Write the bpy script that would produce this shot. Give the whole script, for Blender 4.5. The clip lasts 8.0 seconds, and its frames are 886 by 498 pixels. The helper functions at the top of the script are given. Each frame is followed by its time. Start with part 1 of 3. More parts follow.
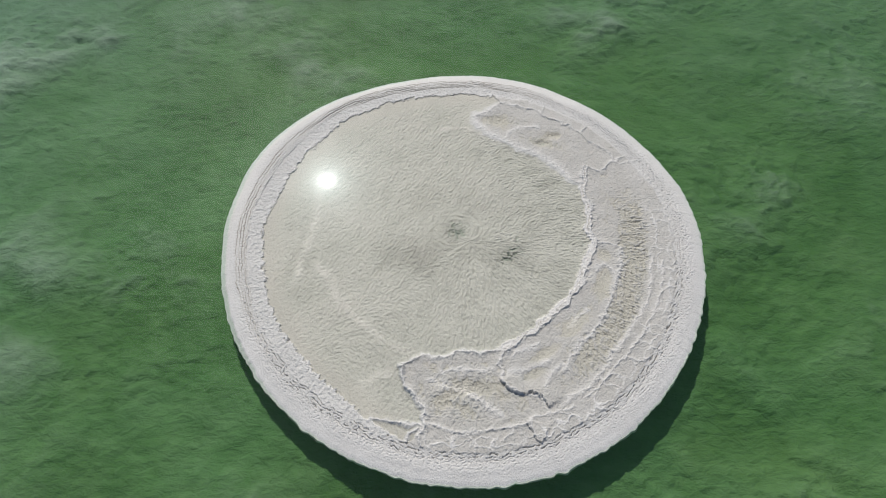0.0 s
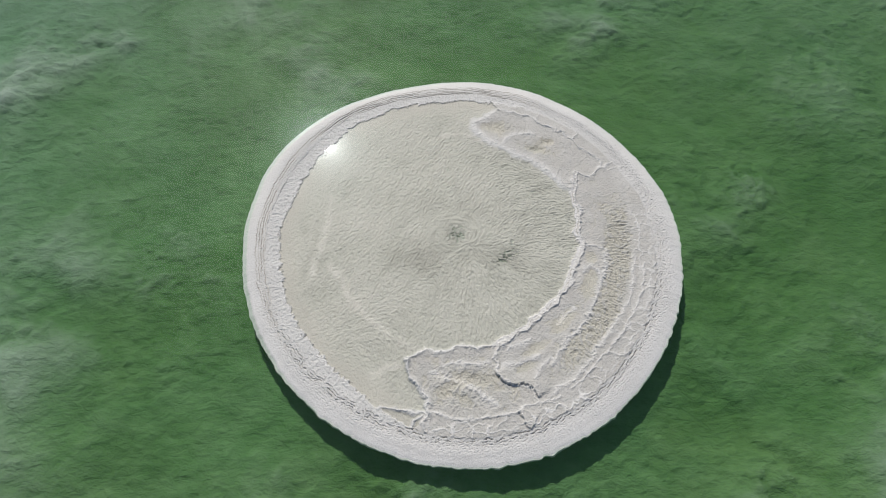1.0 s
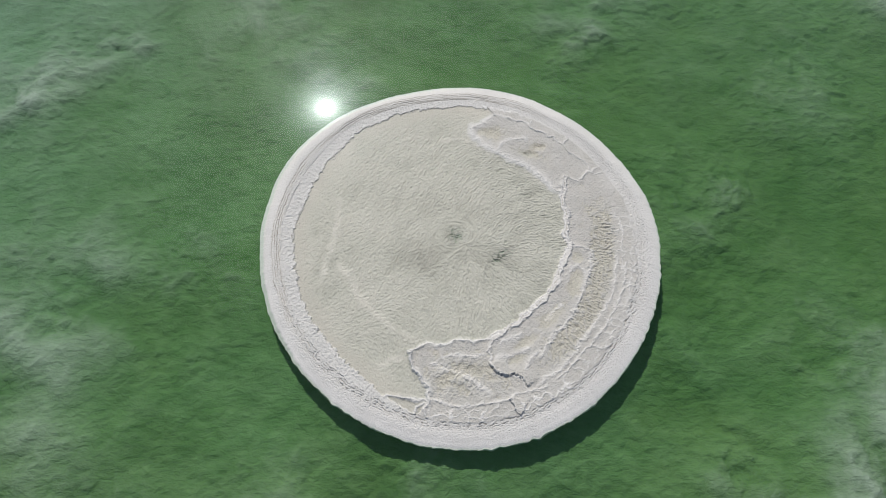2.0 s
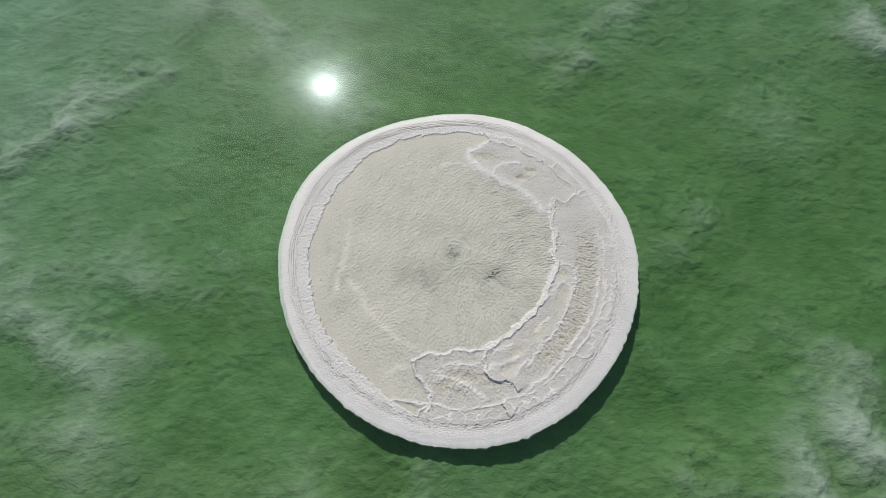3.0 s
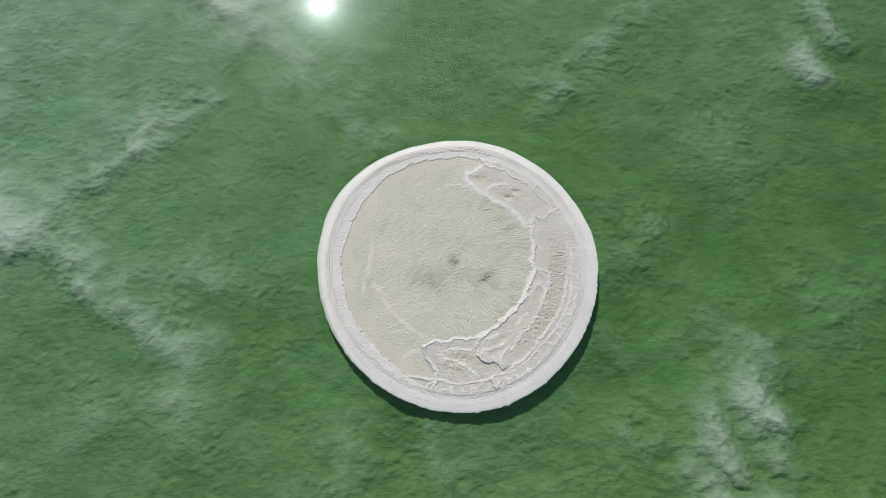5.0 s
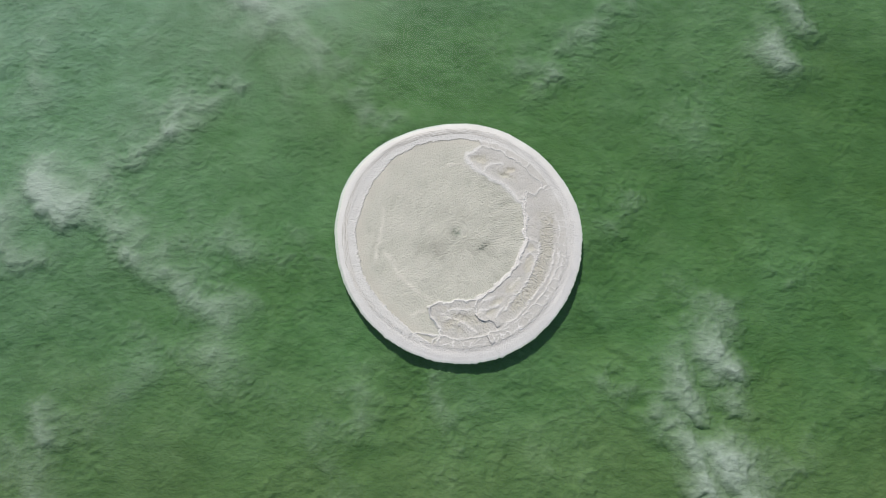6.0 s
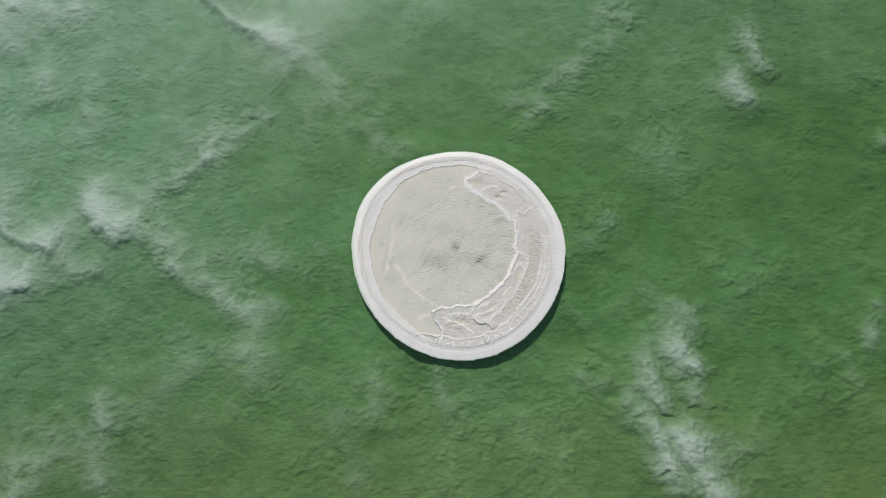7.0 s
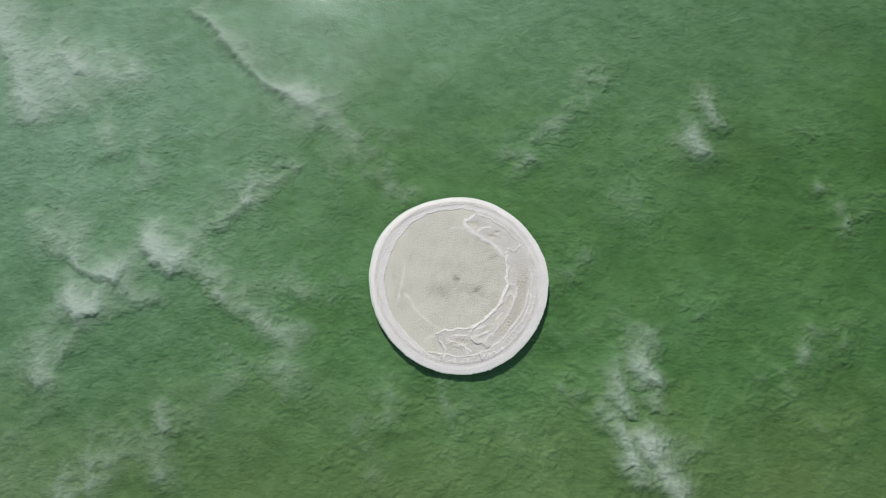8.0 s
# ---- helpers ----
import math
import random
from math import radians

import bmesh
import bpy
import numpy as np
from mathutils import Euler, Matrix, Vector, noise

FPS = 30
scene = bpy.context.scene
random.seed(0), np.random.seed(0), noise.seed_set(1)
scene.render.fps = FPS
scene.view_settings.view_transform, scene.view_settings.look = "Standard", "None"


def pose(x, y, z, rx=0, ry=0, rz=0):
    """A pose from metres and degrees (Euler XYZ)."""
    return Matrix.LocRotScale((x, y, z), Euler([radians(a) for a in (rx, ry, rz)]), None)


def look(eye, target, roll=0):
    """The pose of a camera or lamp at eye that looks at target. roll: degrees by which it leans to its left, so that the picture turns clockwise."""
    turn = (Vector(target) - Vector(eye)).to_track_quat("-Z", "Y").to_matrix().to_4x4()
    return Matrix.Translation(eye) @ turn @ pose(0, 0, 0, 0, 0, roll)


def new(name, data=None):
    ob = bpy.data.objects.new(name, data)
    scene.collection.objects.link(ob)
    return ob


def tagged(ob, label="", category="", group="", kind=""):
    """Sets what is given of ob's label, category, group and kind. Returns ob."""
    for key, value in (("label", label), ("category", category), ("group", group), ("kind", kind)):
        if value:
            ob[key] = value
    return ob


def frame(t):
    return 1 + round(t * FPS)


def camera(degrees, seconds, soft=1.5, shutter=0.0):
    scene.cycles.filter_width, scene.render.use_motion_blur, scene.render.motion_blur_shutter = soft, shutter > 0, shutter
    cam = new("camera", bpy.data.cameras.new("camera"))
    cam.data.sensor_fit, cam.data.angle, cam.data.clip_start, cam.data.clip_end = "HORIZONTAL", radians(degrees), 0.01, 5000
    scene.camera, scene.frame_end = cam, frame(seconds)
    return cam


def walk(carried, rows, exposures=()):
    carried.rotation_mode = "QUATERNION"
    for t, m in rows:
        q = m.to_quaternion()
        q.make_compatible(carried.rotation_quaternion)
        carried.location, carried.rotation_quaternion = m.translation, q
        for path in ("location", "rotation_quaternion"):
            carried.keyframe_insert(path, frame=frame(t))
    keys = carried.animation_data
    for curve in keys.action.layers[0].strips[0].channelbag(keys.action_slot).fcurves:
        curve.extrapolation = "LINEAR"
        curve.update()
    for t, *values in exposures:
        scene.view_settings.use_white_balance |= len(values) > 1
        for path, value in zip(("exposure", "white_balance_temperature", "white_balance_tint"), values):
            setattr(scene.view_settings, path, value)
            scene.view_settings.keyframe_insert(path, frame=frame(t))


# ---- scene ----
# A round salt island in a shallow green salt lake, filmed by a drone that climbs almost straight up.
cam = camera(67.13, 8.0, soft=1.0)
# seconds, place in metres (z = 0 is the lake's surface), pitch from straight down, roll, yaw
PATH = [
    (0.0, -0.300, -9.116, 12.103, 35.42, 0.07, -0.17),
    (0.5, -0.335, -9.156, 12.911, 33.90, 0.07, -0.15),
    (1.0, -0.321, -9.208, 13.760, 32.48, 0.07, -0.11),
    (1.5, -0.310, -9.195, 14.656, 30.88, 0.06, -0.07),
    (3.0, -0.297, -9.148, 17.859, 27.53, 0.06, -0.03),
    (3.5, -0.307, -9.059, 19.377, 27.44, 0.06, -0.00),
    (4.0, -0.351, -8.935, 20.914, 26.49, 0.05, 0.02),
    (4.5, -0.359, -8.914, 22.476, 24.12, 0.05, 0.04),
    (5.0, -0.392, -8.859, 24.108, 21.21, 0.06, 0.06),
    (6.5, -0.559, -10.187, 29.472, 17.62, 0.05, 0.08),
    (7.0, -0.616, -10.412, 32.055, 17.81, 0.03, 0.10),
    (7.5, -0.682, -10.550, 35.452, 18.05, 0.02, 0.11),
    (8.0, -0.786, -11.057, 38.602, 18.53, 0.00, 0.13),
]
walk(cam, [(t, pose(x, y, z, pitch, roll, yaw)) for t, x, y, z, pitch, roll, yaw in PATH], exposures=[(0.0, -0.06), (3.0, 0.02), (8.0, 0.14)])

# ---- light ----
SUN_EL, SUN_AZ = 47.8, -14.6      # degrees up, and from north (+y) towards east
world = bpy.data.worlds.new("sky")
scene.world = world
world.use_nodes = True
wn = world.node_tree.nodes
sky = wn.new("ShaderNodeTexSky")
sky.sky_type = "NISHITA"
sky.sun_disc = False
sky.sun_elevation, sky.sun_rotation = radians(SUN_EL), radians(SUN_AZ)
sky.air_density, sky.dust_density, sky.altitude = 1.0, 1.3, 0.0
world.node_tree.links.new(sky.outputs[0], wn["Background"].inputs[0])
wn["Background"].inputs[1].default_value = 0.07
sun = new("sun", bpy.data.lights.new("sun", "SUN"))
sun.data.energy, sun.data.angle, sun.data.color = 3.15, radians(0.55), (1.0, 0.97, 0.91)
sun.matrix_world = look(
    (0, 0, 60), (-math.sin(radians(SUN_AZ)) * math.cos(radians(SUN_EL)),
                 -math.cos(radians(SUN_AZ)) * math.cos(radians(SUN_EL)),
                 60 - math.sin(radians(SUN_EL))))


# ---- materials ----
class Nodes:
    """A short way to write a node material."""

    def __init__(self, name):
        self.mat = bpy.data.materials.new(name)
        self.mat.use_nodes = True
        self.tree = self.mat.node_tree
        self.tree.nodes.clear()
        self.out = self.tree.nodes.new("ShaderNodeOutputMaterial")

    def add(self, kind, ins=None, op="", clamp=False, attribute="", blend=""):
        n = self.tree.nodes.new("ShaderNode" + kind)
        if op:
            n.operation = op
        if clamp:
            n.use_clamp = True
        if attribute:
            n.attribute_name = attribute
        if blend:
            n.data_type, n.blend_type = "RGBA", blend
        for k, v in (ins or {}).items():
            if isinstance(v, bpy.types.NodeSocket):
                self.tree.links.new(v, n.inputs[k])
            else:
                n.inputs[k].default_value = v
        return n

    def mix(self, fac, a, b, blend="MIX"):
        n = self.add("Mix", {0: fac, 6: a, 7: b}, blend=blend)
        return n.outputs[2]

    def math(self, op, a, b=0.0, clamp=False):
        return self.add("Math", {0: a, 1: b}, op=op, clamp=clamp).outputs[0]

    def span(self, v, lo, hi, a=0.0, b=1.0):
        return self.add("MapRange", {0: v, 1: lo, 2: hi, 3: a, 4: b}).outputs[0]

    def noise(self, where, scale, detail=4.0, rough=0.55, warp=0.0):
        return self.add("TexNoise", {"Vector": where, "Scale": scale, "Detail": detail, "Roughness": rough, "Distortion": warp}).outputs[0]

    def done(self, shader):
        self.tree.links.new(shader, self.out.inputs[0])
        return self.mat


def salt_material():
    """Salt crust: dried white on the ridges, wet and grey-beige on the floors, with a green silt in the hollows; relief
    light on the crests is painted in too.
    """
    m = Nodes("salt_crust")
    where = m.add("NewGeometry").outputs["Position"]
    dry_relief = m.add("Attribute", attribute="dry_relief").outputs["Fac"]
    silt = m.add("Attribute", attribute="silt").outputs["Fac"]
    patch = m.noise(where, 1.3, 5)
    grain = m.noise(where, 34.0, 6, 0.7)
    wet = m.mix(m.span(patch, 0.35, 0.65), (0.485, 0.472, 0.448, 1), (0.555, 0.536, 0.505, 1))
    wet = m.mix(m.span(silt, 0.0, 0.5), wet, (0.485, 0.488, 0.450, 1))
    wet = m.mix(m.span(silt, 0.5, 1.0), wet, (0.175, 0.172, 0.142, 1))
    white = m.mix(m.span(patch, 0.3, 0.7), (0.730, 0.706, 0.678, 1), (0.800, 0.776, 0.748, 1))
    col = m.mix(dry_relief, wet, white)
    # beige tint in the field's lower half, dark brown in its upper half
    brown = m.add("Attribute", attribute="brown").outputs["Fac"]
    col = m.mix(m.span(brown, 0.0, 0.5, 0.0, 0.75), col, (0.515, 0.480, 0.425, 1))
    col = m.mix(m.span(brown, 0.5, 1.0), col, (0.25, 0.205, 0.165, 1))
    edge = m.span(m.add("SeparateXYZ", {0: where}).outputs[2], -0.05, 0.025, 0.6, 0.0)
    col = m.mix(m.math("MULTIPLY", edge, dry_relief), col, (0.64, 0.69, 0.72, 1))
    col = m.mix(m.span(grain, 0.42, 0.7, 0.0, 0.45), col, m.mix(0.5, col, (0.40, 0.38, 0.34, 1)))
    bump = m.add("Bump", {"Strength": 1.0, "Distance": 0.015, "Height": m.noise(where, 32.0, 5, 0.7)})
    b = m.add("BsdfPrincipled", {"Base Color": col, "Roughness": m.math("SUBTRACT", m.span(dry_relief, 0, 1, 0.6, 0.8), m.math("MULTIPLY", m.add("Attribute", attribute="brine").outputs["Fac"], 0.5)), "Normal": bump.outputs[0]})
    return m.done(b.outputs[0])


def bed_material():
    """The lake's bed: green silt in the deep, pale salt where it rises; the water's green veil is painted in by depth.
    """
    m = Nodes("lake_bed")
    where = m.add("NewGeometry").outputs["Position"]
    depth = m.add("Attribute", attribute="rise").outputs["Fac"]
    big = m.noise(where, 0.16, 4, 0.6, 0.4)
    mid = m.noise(where, 1.1, 6, 0.62, 0.6)
    fine = m.noise(where, 7.0, 6, 0.65)
    deep = m.mix(m.span(big, 0.35, 0.65), (0.060, 0.128, 0.030, 1), (0.056, 0.136, 0.043, 1))
    mean = m.mix(m.span(mid, 0.3, 0.7), (0.068, 0.152, 0.048, 1), (0.101, 0.188, 0.077, 1))
    # greener with depth: the veil of water is put into the colour
    level = m.math("ADD", depth, m.math("MULTIPLY", m.math("SUBTRACT", fine, 0.5), 0.12))
    col = m.mix(m.span(level, -0.9, -0.6), deep, mean)
    col = m.mix(m.span(m.noise(where, 0.10, 5, 0.6, 0.8), 0.45, 0.68, 0.0, 0.5), col, (0.106, 0.212, 0.098, 1))
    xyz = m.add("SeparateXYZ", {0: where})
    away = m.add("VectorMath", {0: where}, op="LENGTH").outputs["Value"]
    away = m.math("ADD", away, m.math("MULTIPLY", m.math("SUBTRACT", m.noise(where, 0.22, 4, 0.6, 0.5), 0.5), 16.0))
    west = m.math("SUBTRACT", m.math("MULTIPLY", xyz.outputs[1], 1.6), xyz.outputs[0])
    # paler and tealer far north-west: the sky's haze put into the bed's colour
    sky_haze = m.math("MULTIPLY", m.span(away, 5.0, 19.0), m.span(west, -10.0, 40.0, 0.03, 0.95))
    col = m.mix(sky_haze, col, m.mix(m.span(mid, 0.35, 0.65), (0.136, 0.237, 0.150, 1), (0.172, 0.274, 0.200, 1)))
    south = m.math("ADD", xyz.outputs[1], m.math("MULTIPLY", m.math("SUBTRACT", big, 0.5), 10.0))
    col = m.mix(m.span(south, -5.0, -14.0, 0.0, 0.6), col, (0.152, 0.198, 0.088, 1))
    east = m.span(m.math("ADD", xyz.outputs[0], m.math("MULTIPLY", m.math("SUBTRACT", big, 0.5), 8.0)), 5.0, 17.0)
    col = m.mix(east, col, m.mix(1.0, col, (0.91, 0.90, 0.82, 1), "MULTIPLY"))
    corner = m.span(m.math("SUBTRACT", m.math("MULTIPLY", xyz.outputs[0], -0.6), xyz.outputs[1]), 8.0, 20.0)
    col = m.mix(corner, col, m.mix(1.0, col, (0.87, 0.88, 0.84, 1), "MULTIPLY"))
    stretch = m.add("Mapping", {0: where, 3: (0.6, 1.0, 1.0)}).outputs[0]
    mottle = m.math("ADD", m.math("MULTIPLY", m.noise(stretch, 2.2, 6, 0.68, 0.4), 0.55), m.math("MULTIPLY", m.noise(stretch, 0.45, 4, 0.6, 0.6), 0.45))
    col = m.mix(1.0, col, m.mix(m.span(mottle, 0.36, 0.64), (0.77, 0.825, 0.74, 1), (1.36, 1.29, 1.35, 1)), "MULTIPLY")
    pale = m.math("POWER", m.span(level, -0.60, -0.10), 1.6)
    col = m.mix(pale, col, (0.43, 0.475, 0.45, 1))
    cleft = m.math("ABSOLUTE", m.math("SUBTRACT", m.noise(where, 3.2, 3, 0.55, 0.5), 0.5))
    lump = m.math("ADD", m.math("MULTIPLY", cleft, 0.8), m.math("MULTIPLY", m.noise(stretch, 6.5, 5, 0.62, 0.3), 1.15))
    bump = m.add("Bump", {"Strength": 0.9, "Distance": 0.068, "Height": lump})
    b = m.add("BsdfPrincipled", {"Base Color": col, "Roughness": 0.9, "Specular IOR Level": 0.0, "Normal": bump.outputs[0]})
    return m.done(b.outputs[0])


def water_material(name, tint, rough, glare, veil, milk=0.0):
    """A calm surface: it lets the light through, tinted, and mirrors the sky and the sun, a little spread by fine ripples."""
    m = Nodes(name)
    f = m.add("Fresnel", {"IOR": 1.36})
    along = m.add("CombineXYZ", {0: math.sin(radians(SUN_AZ)), 1: math.cos(radians(SUN_AZ)), 2: 0.0}).outputs[0]
    t = m.add("BsdfTransparent", {"Color": tint})
    def lobe(color, r, drawn):
        return m.add("BsdfAnisotropic", {"Color": color, "Roughness": r, "Anisotropy": drawn, "Tangent": along})

    g = lobe((1, 1, 1, 1), rough, 0.28)
    glow = lobe((0.9, 0.97, 1, 1), 0.07, 0.24)
    sheen = lobe((0.82, 0.96, 1, 1), 0.14, 0.2)
    haze = lobe((0.70, 0.97, 1, 1), 0.24, 0.1)
    g = m.add("MixShader", {0: glare, 1: g.outputs[0], 2: glow.outputs[0]})
    g = m.add("MixShader", {0: veil, 1: g.outputs[0], 2: sheen.outputs[0]})
    g = m.add("MixShader", {0: 0.022, 1: g.outputs[0], 2: haze.outputs[0]})
    body = t
    if milk:
        body = m.add("MixShader", {0: milk, 1: t.outputs[0], 2: m.add("BsdfDiffuse", {"Color": (0.15, 0.42, 0.20, 1)}).outputs[0]})
    s = m.add("MixShader", {0: f.outputs[0], 1: body.outputs[0], 2: g.outputs[0]})
    return m.done(s.outputs[0])


SALT = salt_material()
BED = bed_material()
LAKE = water_material("lake_water", (0.91, 0.975, 0.94, 1), 0.011, 0.008, 0.036, 0.035)
POOL = water_material("pool_water", (0.955, 0.96, 0.945, 1), 0.013, 0.0020, 0.020)


# ---- fields: noise and distances on whole arrays ----
def perlin(x, y, seed=0):
    rng = np.random.RandomState(seed)
    perm = rng.permutation(256)
    ang = rng.rand(256) * 2 * np.pi
    gx, gy = np.cos(ang), np.sin(ang)
    xi, yi = np.floor(x).astype(np.int64), np.floor(y).astype(np.int64)
    xf, yf = x - xi, y - yi
    u, v = xf * xf * xf * (xf * (xf * 6 - 15) + 10), yf * yf * yf * (yf * (yf * 6 - 15) + 10)

    def corner(i, j):
        h = perm[(perm[(xi + i) & 255] + yi + j) & 255]
        return gx[h] * (xf - i) + gy[h] * (yf - j)

    a = corner(0, 0) * (1 - u) + corner(1, 0) * u
    b = corner(0, 1) * (1 - u) + corner(1, 1) * u
    return 1.5 * (a * (1 - v) + b * v)


def fbm(x, y, scale, octaves=4, seed=0, gain=0.5):
    total, amp = np.zeros_like(x), 1.0
    for k in range(octaves):
        total += amp * perlin(x * scale + 13.7 * k, y * scale - 7.1 * k, seed + k)
        x, y = 0.8 * x - 0.6 * y, 0.6 * x + 0.8 * y
        scale *= 2.03
        amp *= gain
    return total


def ridged(x, y, scale, octaves=4, seed=0, gain=0.5):
    total, amp = np.zeros_like(x), 1.0
    for k in range(octaves):
        total += amp * (0.5 - np.abs(perlin(x * scale + 5.3 * k, y * scale + 9.9 * k, seed + k)))
        x, y = 0.8 * x - 0.6 * y, 0.6 * x + 0.8 * y
        scale *= 2.1
        amp *= gain
    return total


def smooth(v, lo, hi):
    t = np.clip((v - lo) / (hi - lo), 0, 1)
    return t * t * (3 - 2 * t)


def to_line(x, y, line):
    """Offsets from the nearest point of a polyline, and how far along it that lies (0 to 1)."""
    best, ox, oy, along = np.full(x.shape, 1e9), np.zeros_like(x), np.zeros_like(x), np.zeros_like(x)
    n = len(line) - 1
    for i in range(n):
        (ax, ay), (bx, by) = line[i], line[i + 1]
        dx, dy = bx - ax, by - ay
        s = np.clip(((x - ax) * dx + (y - ay) * dy) / (dx * dx + dy * dy + 1e-12), 0, 1)
        ex, ey = x - ax - s * dx, y - ay - s * dy
        d = ex * ex + ey * ey
        near = d < best
        best, ox, oy, along = np.where(near, d, best), np.where(near, ex, ox), np.where(near, ey, oy), np.where(near, (i + s) / n, along)
    return np.sqrt(best), ox, oy, along


def inside(x, y, ring):
    odd = np.zeros(x.shape, bool)
    for (ax, ay), (bx, by) in zip(ring, ring[1:] + ring[:1]):
        if ay != by:
            odd ^= ((ay > y) != (by > y)) & (x < (bx - ax) * (y - ay) / (by - ay) + ax)
    return odd


def mesh_from(name, co, quads, smooth_shade=True):
    me = bpy.data.meshes.new(name)
    me.vertices.add(len(co))
    me.vertices.foreach_set("co", np.asarray(co, np.float32).ravel())
    me.loops.add(quads.size)
    me.loops.foreach_set("vertex_index", quads.astype(np.int32).ravel())
    me.polygons.add(len(quads))
    me.polygons.foreach_set("loop_start", np.arange(0, quads.size, 4, dtype=np.int32))
    me.update(calc_edges=True)
    me.polygons.foreach_set("use_smooth", np.full(len(quads), smooth_shade))
    return me


def grid_quads(nu, nv):
    i = np.arange(nu * nv).reshape(nv, nu)
    return np.stack([i[:-1, :-1], i[:-1, 1:], i[1:, 1:], i[1:, :-1]], -1).reshape(-1, 4)


# ---- the lake ----
CX, CY = 0.11, -0.22              # the island's middle


def outline(th):
    """The island's radius by bearing."""
    r = 5.450 - 0.007 * np.cos(th) + 0.075 * np.sin(th) - 0.063 * np.cos(2 * th) - 0.066 * np.sin(2 * th) + 0.012 * np.cos(3 * th)
    r += 0.064 * np.sin(3 * th) - 0.011 * np.sin(4 * th) + 0.025 * np.cos(5 * th) + 0.016 * np.sin(6 * th)
    r += 0.03 * perlin(5 * np.cos(th) + 3, 5 * np.sin(th) + 3, 71)
    knobs = 0.06 * np.abs(perlin(20 * np.cos(th), 20 * np.sin(th), 72)) + 0.018 * np.abs(perlin(47 * np.cos(th), 47 * np.sin(th), 73)) - 0.025
    return r + knobs * (0.35 + 0.65 * smooth(-np.sin(th - 0.4), -0.4, 0.5)) + 0.004 * perlin(90 * np.cos(th), 90 * np.sin(th), 74)


# swellings of the bed: half width, height, bearing of the long back (radians from north towards east), crest;
# the mounds are pale salt, the folds silt
MOUNDS, FOLDS = [], []


def mound(w, h, lean, *line):
    MOUNDS.append((w, h, lean, line))


def fold(w, h, lean, *line):
    FOLDS.append((w, h, lean, line))


mound(1.2, 0.60, 0.1, (16.7, 12.3), (17.0, 11.3), (17.2, 10.8))
mound(1.25, 0.55, 0.0, (15.5, 9.6), (15.8, 8.6))
mound(1.25, 0.62, -0.1, (10.9, -5.4), (11.2, -6.1))
mound(1.05, 0.46, 0.2, (11.3, -6.9), (11.5, -7.6))
mound(1.05, 0.44, 0.3, (9.1, -6.9), (9.8, -7.8))
mound(1.05, 0.44, 0.3, (9.0, -8.7), (9.6, -9.5))
mound(1.2, 0.56, 0.7, (10.4, -9.2), (11.0, -10.2), (11.6, -11.2), (12.1, -12.1))
mound(1.0, 0.42, 0.2, (9.6, -10.5), (10.0, -11.5))
mound(0.75, 0.42, 0.1, (-18.9, 2.4), (-18.1, 1.1), (-17.5, 0.6))
mound(0.75, 0.42, 0.3, (-23.6, 1.6), (-22.7, 0.7), (-21.1, 0.2))
mound(0.8, 0.5, 0.0, (-23.3, -1.0), (-22.6, -2.1), (-21.7, -2.0))
mound(0.75, 0.30, 0.0, (-19.8, -0.6), (-18.9, -1.4), (-18.1, -1.2))
mound(0.8, 0.28, -0.2, (-24.3, -4.8), (-23.8, -5.8), (-23.4, -6.2))
mound(0.7, 0.28, 0.0, (-16.9, -7.6), (-16.5, -8.8))
mound(0.6, 0.22, 0.0, (-16.7, -10.2), (-16.5, -11.2))
mound(0.65, 0.38, 0.8, (-18.3, 19.6), (-17.1, 18.6), (-15.7, 17.1), (-14.1, 15.3), (-12.3, 13.2), (-11.4, 13.0), (-10.3, 12.3))
mound(0.7, 0.15, 0.3, (-11.7, 18.6), (-12.1, 15.8), (-11.6, 13.7))
mound(1.7, 0.46, 0.5, (-33.9, 21.4), (-31.6, 18.1), (-29.9, 15.7), (-28.5, 12.6), (-27.9, 11.6))
mound(0.8, 0.24, 0.1, (-27.8, 18.3), (-26.8, 16.0), (-25.4, 14.7))
mound(0.8, 0.24, 0.1, (-23.0, 10.6), (-22.4, 8.7))
fold(0.7, 0.24, 0.8, (-10.4, 12.8), (-9.2, 11.7), (-7.6, 9.9), (-5.3, 7.4), (-3.3, 5.5))
fold(0.7, 0.26, -0.8, (-10.4, 7.4), (-11.8, 6.4), (-13.1, 5.4), (-14.1, 4.6), (-15.2, 3.3), (-16.3, 2.2), (-17.4, 1.2))
fold(0.6, 0.28, 0.7, (-16.6, 1.5), (-15.4, 0.7), (-14.5, -0.4), (-13.3, -1.6), (-11.9, -2.4), (-10.1, -3.6))
fold(0.9, 0.16, 0.7, (-14.2, 2.0), (-12.9, 0.2), (-11.3, -1.7))
fold(0.5, 0.2, 0.0, (-20.9, 0.3), (-20.0, 0.9), (-19.0, 1.2), (-17.9, 0.9))
fold(0.6, 0.24, -0.9, (-24.0, -6.1), (-23.4, -5.4), (-23.1, -4.3), (-22.7, -3.3), (-22.2, -2.3))
fold(0.8, 0.27, -0.8, (-21.0, -12.7), (-20.1, -11.5), (-19.2, -10.6), (-18.2, -9.9), (-17.0, -9.2))
fold(0.7, 0.14, -0.8, (-15.4, -8.3), (-13.9, -6.9), (-12.5, -4.9))
fold(0.7, 0.2, 0.3, (-27.1, 15.9), (-25.5, 15.0), (-23.5, 14.4), (-22.7, 13.8), (-21.8, 14.4))
fold(0.6, 0.16, 0.6, (-26.9, 14.1), (-25.5, 12.8), (-24.6, 11.8))
fold(0.7, 0.2, 0.7, (-26.5, 4.3), (-25.6, 3.3), (-24.7, 2.3))
